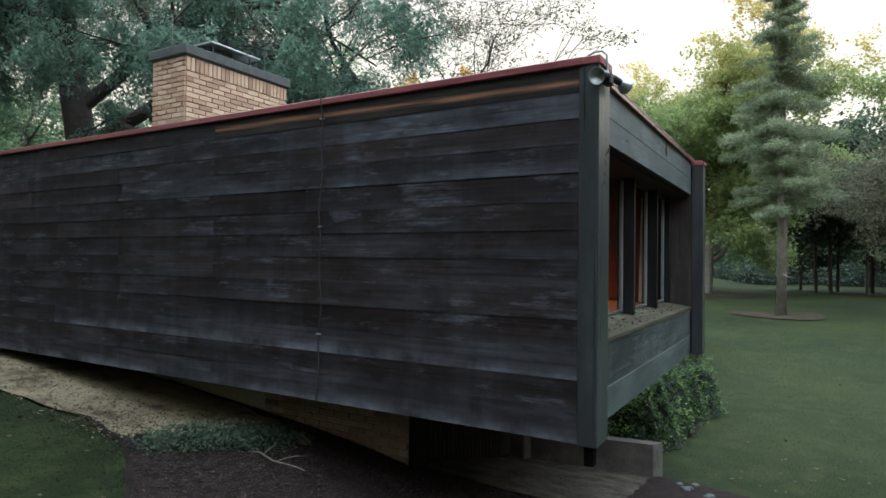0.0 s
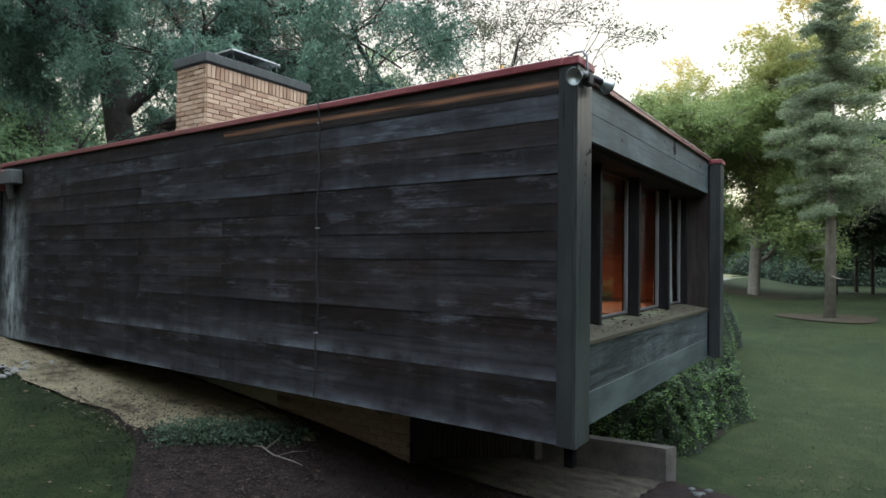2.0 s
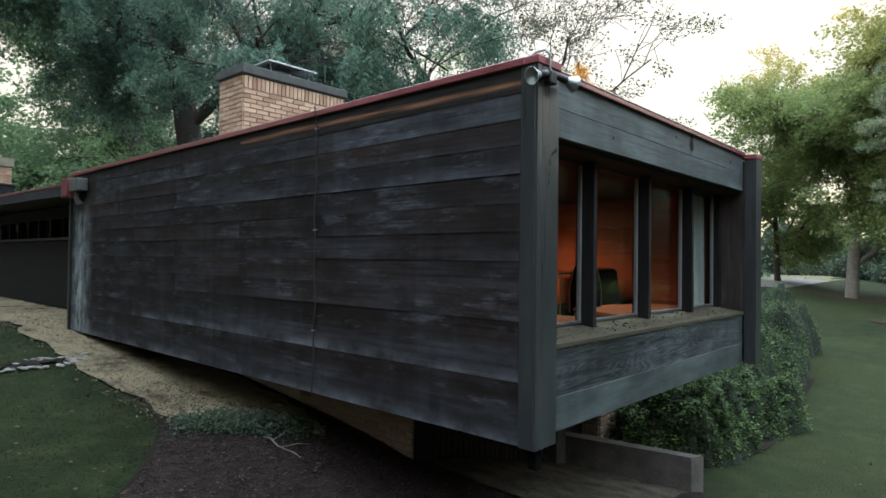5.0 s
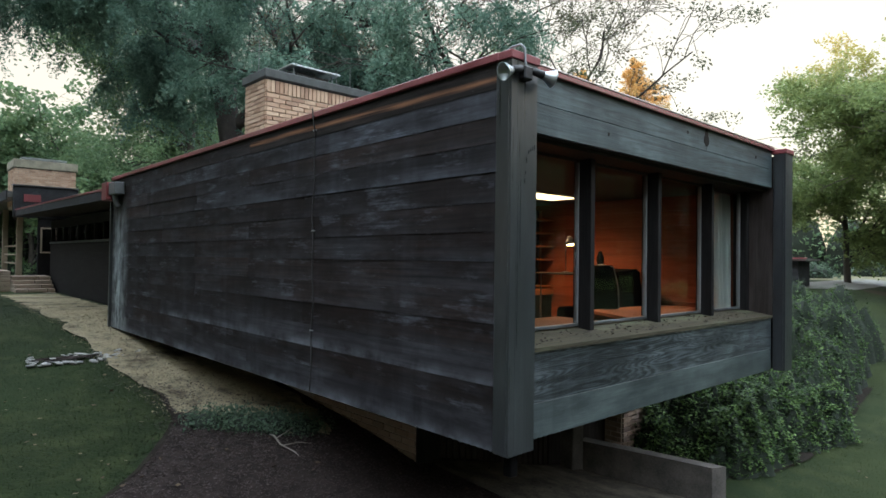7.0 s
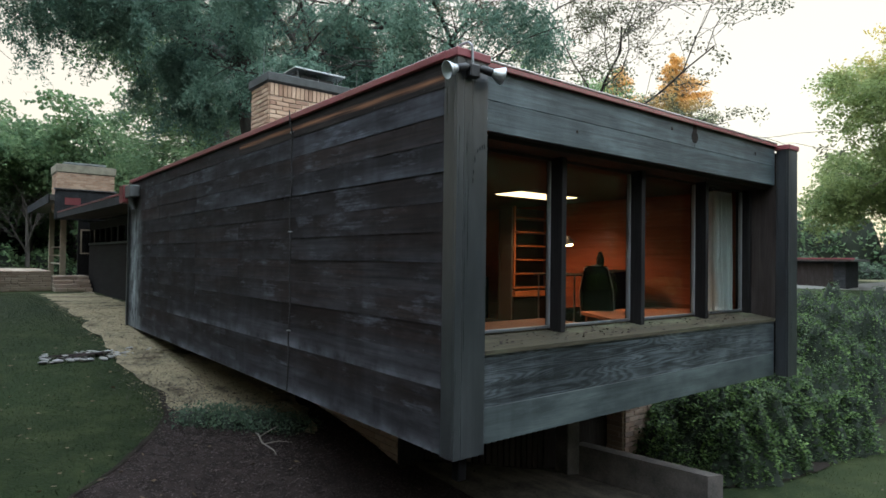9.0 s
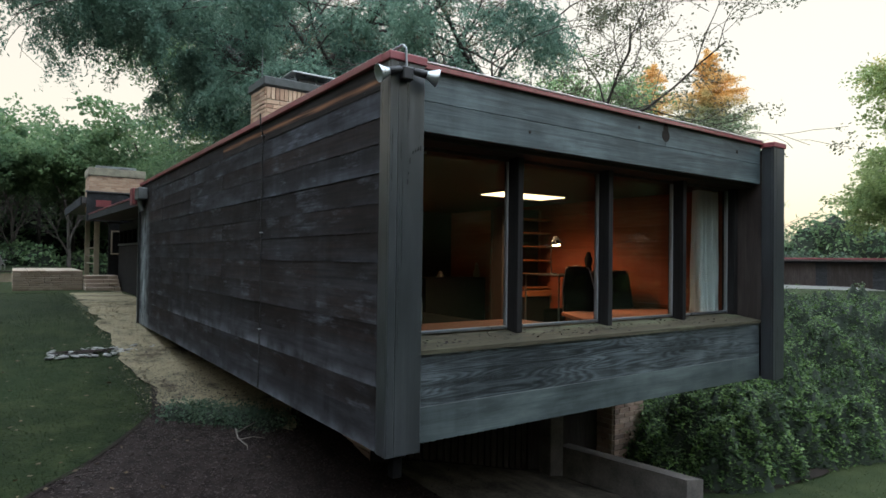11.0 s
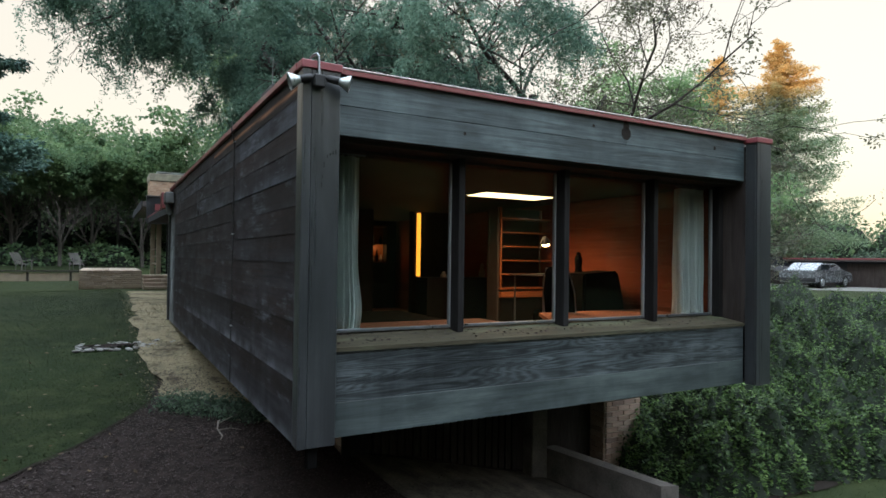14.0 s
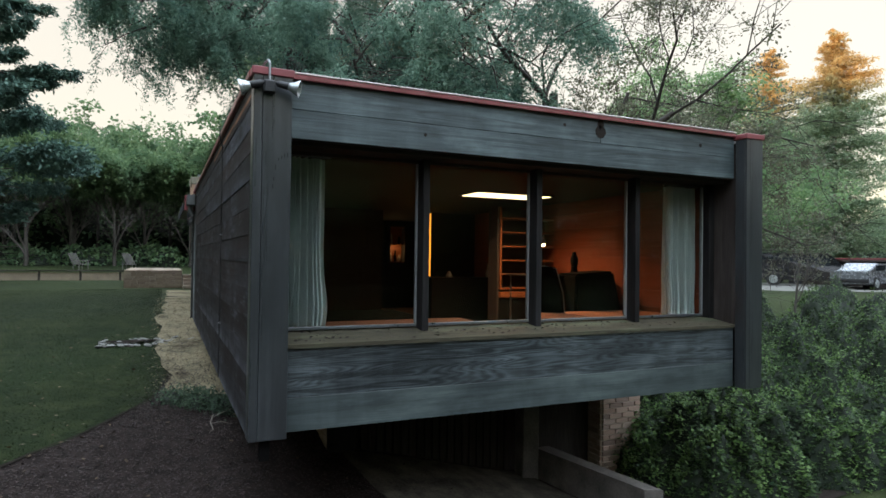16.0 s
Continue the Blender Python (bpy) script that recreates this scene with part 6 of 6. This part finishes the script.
tagged(part("sill_debris", leaf_mesh("sill_debris", sl, 0.032, CHIP, 0.6, 0.15, 0.0, 9, 2.0), CHIP), "dry leaf crumbs and twigs on the sill", "leaves", kind="stuff")

# ---- things in the distance ----
def garden_chair(x, y, turn):
    c = thing("garden_chair", "pale slatted garden chair on the lawn", "garden chair", at=(x, y, ground_z(x, y)), turn=turn, group="garden chairs")
    for i in range(5):
        b = box_bm(-0.04, 0.04, -0.012, 0.012, 0, 0.85, 0.003)
        bmesh.ops.transform(b, matrix=pose(-0.30 + 0.0 * i, -0.24 + 0.12 * i, 0.30, 0, -28, 90), verts=b.verts)
        part("back_slat", b, CHAIRPAINT, c)
    part("seat", box_bm(-0.3, 0.35, -0.28, 0.28, 0.33, 0.37, 0.005), CHAIRPAINT, c)
    for sx in (-0.25, 0.3):
        for sy in (-0.3, 0.3):
            part("leg", box_bm(sx - 0.04, sx + 0.04, sy - 0.02, sy + 0.02, 0, 0.55 if sx > 0 else 0.36, 0.003), CHAIRPAINT, c)
    for sy in (-0.33, 0.33):
        part("arm", box_bm(-0.35, 0.4, sy - 0.06, sy + 0.06, 0.55, 0.58, 0.004), CHAIRPAINT, c)
    return c


garden_chair(-41.0, -5.4, 40)
garden_chair(-41.0, -2.6, -20)
edge = thing("garden_edging", "low pale timber edging along the lawn", "edging")
ez = ground_z(-29, -6) + 0.20
for i in range(10):
    y = -17.4 + 1.66 * i
    part("plank", box_bm(-29.1, -29.05, y + 0.06, y + 1.62, ez - 0.30, ez + 0.20, 0.008), PALEWOOD, edge)
    part("stake", box_bm(-29.13, -29.02, y - 0.03, y + 0.05, ez - 0.32, ez + 0.24, 0.008), DARKWOOD, edge)
part("top_rail", box_bm(-29.2, -28.98, -17.5, -0.75, ez + 0.241, ez + 0.31, 0.008), DARKWOOD, edge, "dark timber top rail")


shed = thing("garden_shed", "long low dark shed with a red-edged flat roof", "shed", at=(-16.0, 37.5, ground_z(-16, 37.5) - 0.15), turn=6)
part("wall", box_bm(-6, 6, -1.5, 1.5, 0, 1.60), FASCIADARK, shed)
part("roof", box_bm(-6.5, 6.5, -2.0, 2.0, 1.61, 1.74, 0.01), ROOFING, shed)
part("roof_edge", box_bm(-6.55, 6.55, -2.06, -2.01, 1.71, 1.79, 0.005), RED, shed)
for i in range(4):
    part("door", box_bm(-5.2 + 2.8 * i, -3.0 + 2.8 * i, -1.53, -1.505, 0.05, 1.5, 0.005), DARKWOOD, shed)


def vehicle(kind, label, at, turn, paint, profile, width, wheels, wr, cabin):
    c = thing(kind, label, "car", at=at, turn=turn, group="parked vehicles")
    bm = prism_bm(profile, -width / 2, width / 2)
    for v in bm.verts:
        x, z, y = v.co.x, v.co.y, v.co.z
        v.co = (x, y * (1.0 if z < 0.95 else 0.86), z)
    bmesh.ops.recalc_face_normals(bm, faces=bm.faces)
    bmesh.ops.bevel(bm, geom=bm.edges[:], offset=0.06, segments=2, affect="EDGES")
    part("body", bm, paint, c)
    for s in (-1, 1):
        for x in wheels:
            w = part("wheel", lathe_bm([(wr, -0.11), (wr, 0.11)], (x, s * (width / 2 - 0.10), wr), (0, 1, 0), 18), RUBBER, c)
            part("rim", lathe_bm([(wr * 0.62, 0.0), (wr * 0.58, 0.02), (0.05, 0.03)], (x, s * (width / 2 + 0.012), wr), (0, s, 0), 14), GALV, w)
        for a, b, z0, z1 in cabin:
            part("side_window", box_bm(a, b, s * width * 0.43 - 0.03, s * width * 0.43 + 0.03, z0, z1, 0.01), CARGLASS, c)
        part("bumper", box_bm(profile[0][0] - 0.05 if s < 0 else profile[1][0] - 0.05, (profile[0][0] if s < 0 else profile[1][0]) + 0.05, -width / 2, width / 2, 0.35, 0.55, 0.02), BLACKMETAL, c)
        part("headlight", box_bm(profile[1][0] - 0.02, profile[1][0] + 0.03, s * width * 0.36 - 0.13, s * width * 0.36 + 0.13, 0.68, 0.82, 0.01), PORCELAIN, c)
    return c


CARGLASS = plain("tinted_car_glass", (0.02, 0.025, 0.03), 0.08, var=0.1, relief=0)
VAN = [(-2.6, 0.32), (2.6, 0.32), (2.62, 0.95), (1.75, 1.12), (1.05, 1.85), (-2.45, 1.88), (-2.62, 1.0)]
SEDAN = [(-2.25, 0.28), (2.3, 0.28), (2.32, 0.78), (1.2, 0.95), (0.5, 1.32), (-1.0, 1.32), (-1.75, 0.96), (-2.28, 0.90)]
vx, vy = -18.6, 32.5
vehicle("van", "black passenger van parked on the drive", (vx, vy, ground_z(vx, vy) + 0.04), 33, CARBLACK, VAN, 1.95, (-1.6, 1.7), 0.37, ((-2.2, -0.9, 1.15, 1.65), (-0.8, 0.3, 1.15, 1.65), (0.4, 1.1, 1.15, 1.6)))
vehicle("sedan", "silver car parked on the drive", (-15.3, 32.7, ground_z(-15.3, 32.7) + 0.02), 97, CARSILVER, SEDAN, 1.8, (-1.4, 1.4), 0.32, ((-1.2, -0.3, 0.95, 1.24), (-0.2, 0.75, 0.95, 1.22)))

# bare brush before the drive
BRUSH = dict(levels=3, kids=[7, 5, 3], lift=[0.05, 0.02, 0.0, 0.0], wander=0.22, angle=0.8, ratio=0.8, trunk=0.35, bare=0.1)
BRUSH["from"] = [0.05, 0.2, 0.2]
for i, (x, y) in enumerate(((-10.8, 16.0), (-13.0, 17.0), (-15.5, 16.0), (-9.3, 18.5))):
    tree("bare tangled bush with few leaves", (x, y, ground_z(x, y)), 6.8, (0.1, 0, 0), 60 + i, 900, 0.08, LEAF_BROWN, BARKGREY, BRUSH, 0.2, 0.2, 0.05, group="bare bushes by the drive", name="bare_bush")

# ---- bricks last ----
brick_face(chim, (CX0, CY0, 0), (1, 0, 0), CX1 - CX0, 3.66, CZ, BRICK_ME)
brick_face(chim, (CX1, CY0, 0), (0, 1, 0), CY1 - CY0, 3.66, CZ, BRICK_ME, True)
brick_face(chim2, (C2[1], C2[2], 0), (0, 1, 0), C2[3] - C2[2], 4.1, 5.48, BRICK_ME)
brick_face(chim2, (C2[0], C2[2], 0), (1, 0, 0), C2[1] - C2[0], 4.1, 5.48, BRICK_ME)
brick_face(found, (-4.2, 1.11, 0), (1, 0, 0), 2.0, 0.12, 1.12, BRICK_OLD)
brick_face(pier, (-2.005, 4.66, 0), (0, 1, 0), 0.62, -0.4, 1.12, BRICK_OLD)
brick_face(pier, (-2.28, 4.655, 0), (1, 0, 0), 0.27, -0.4, 1.12, BRICK_OLD)
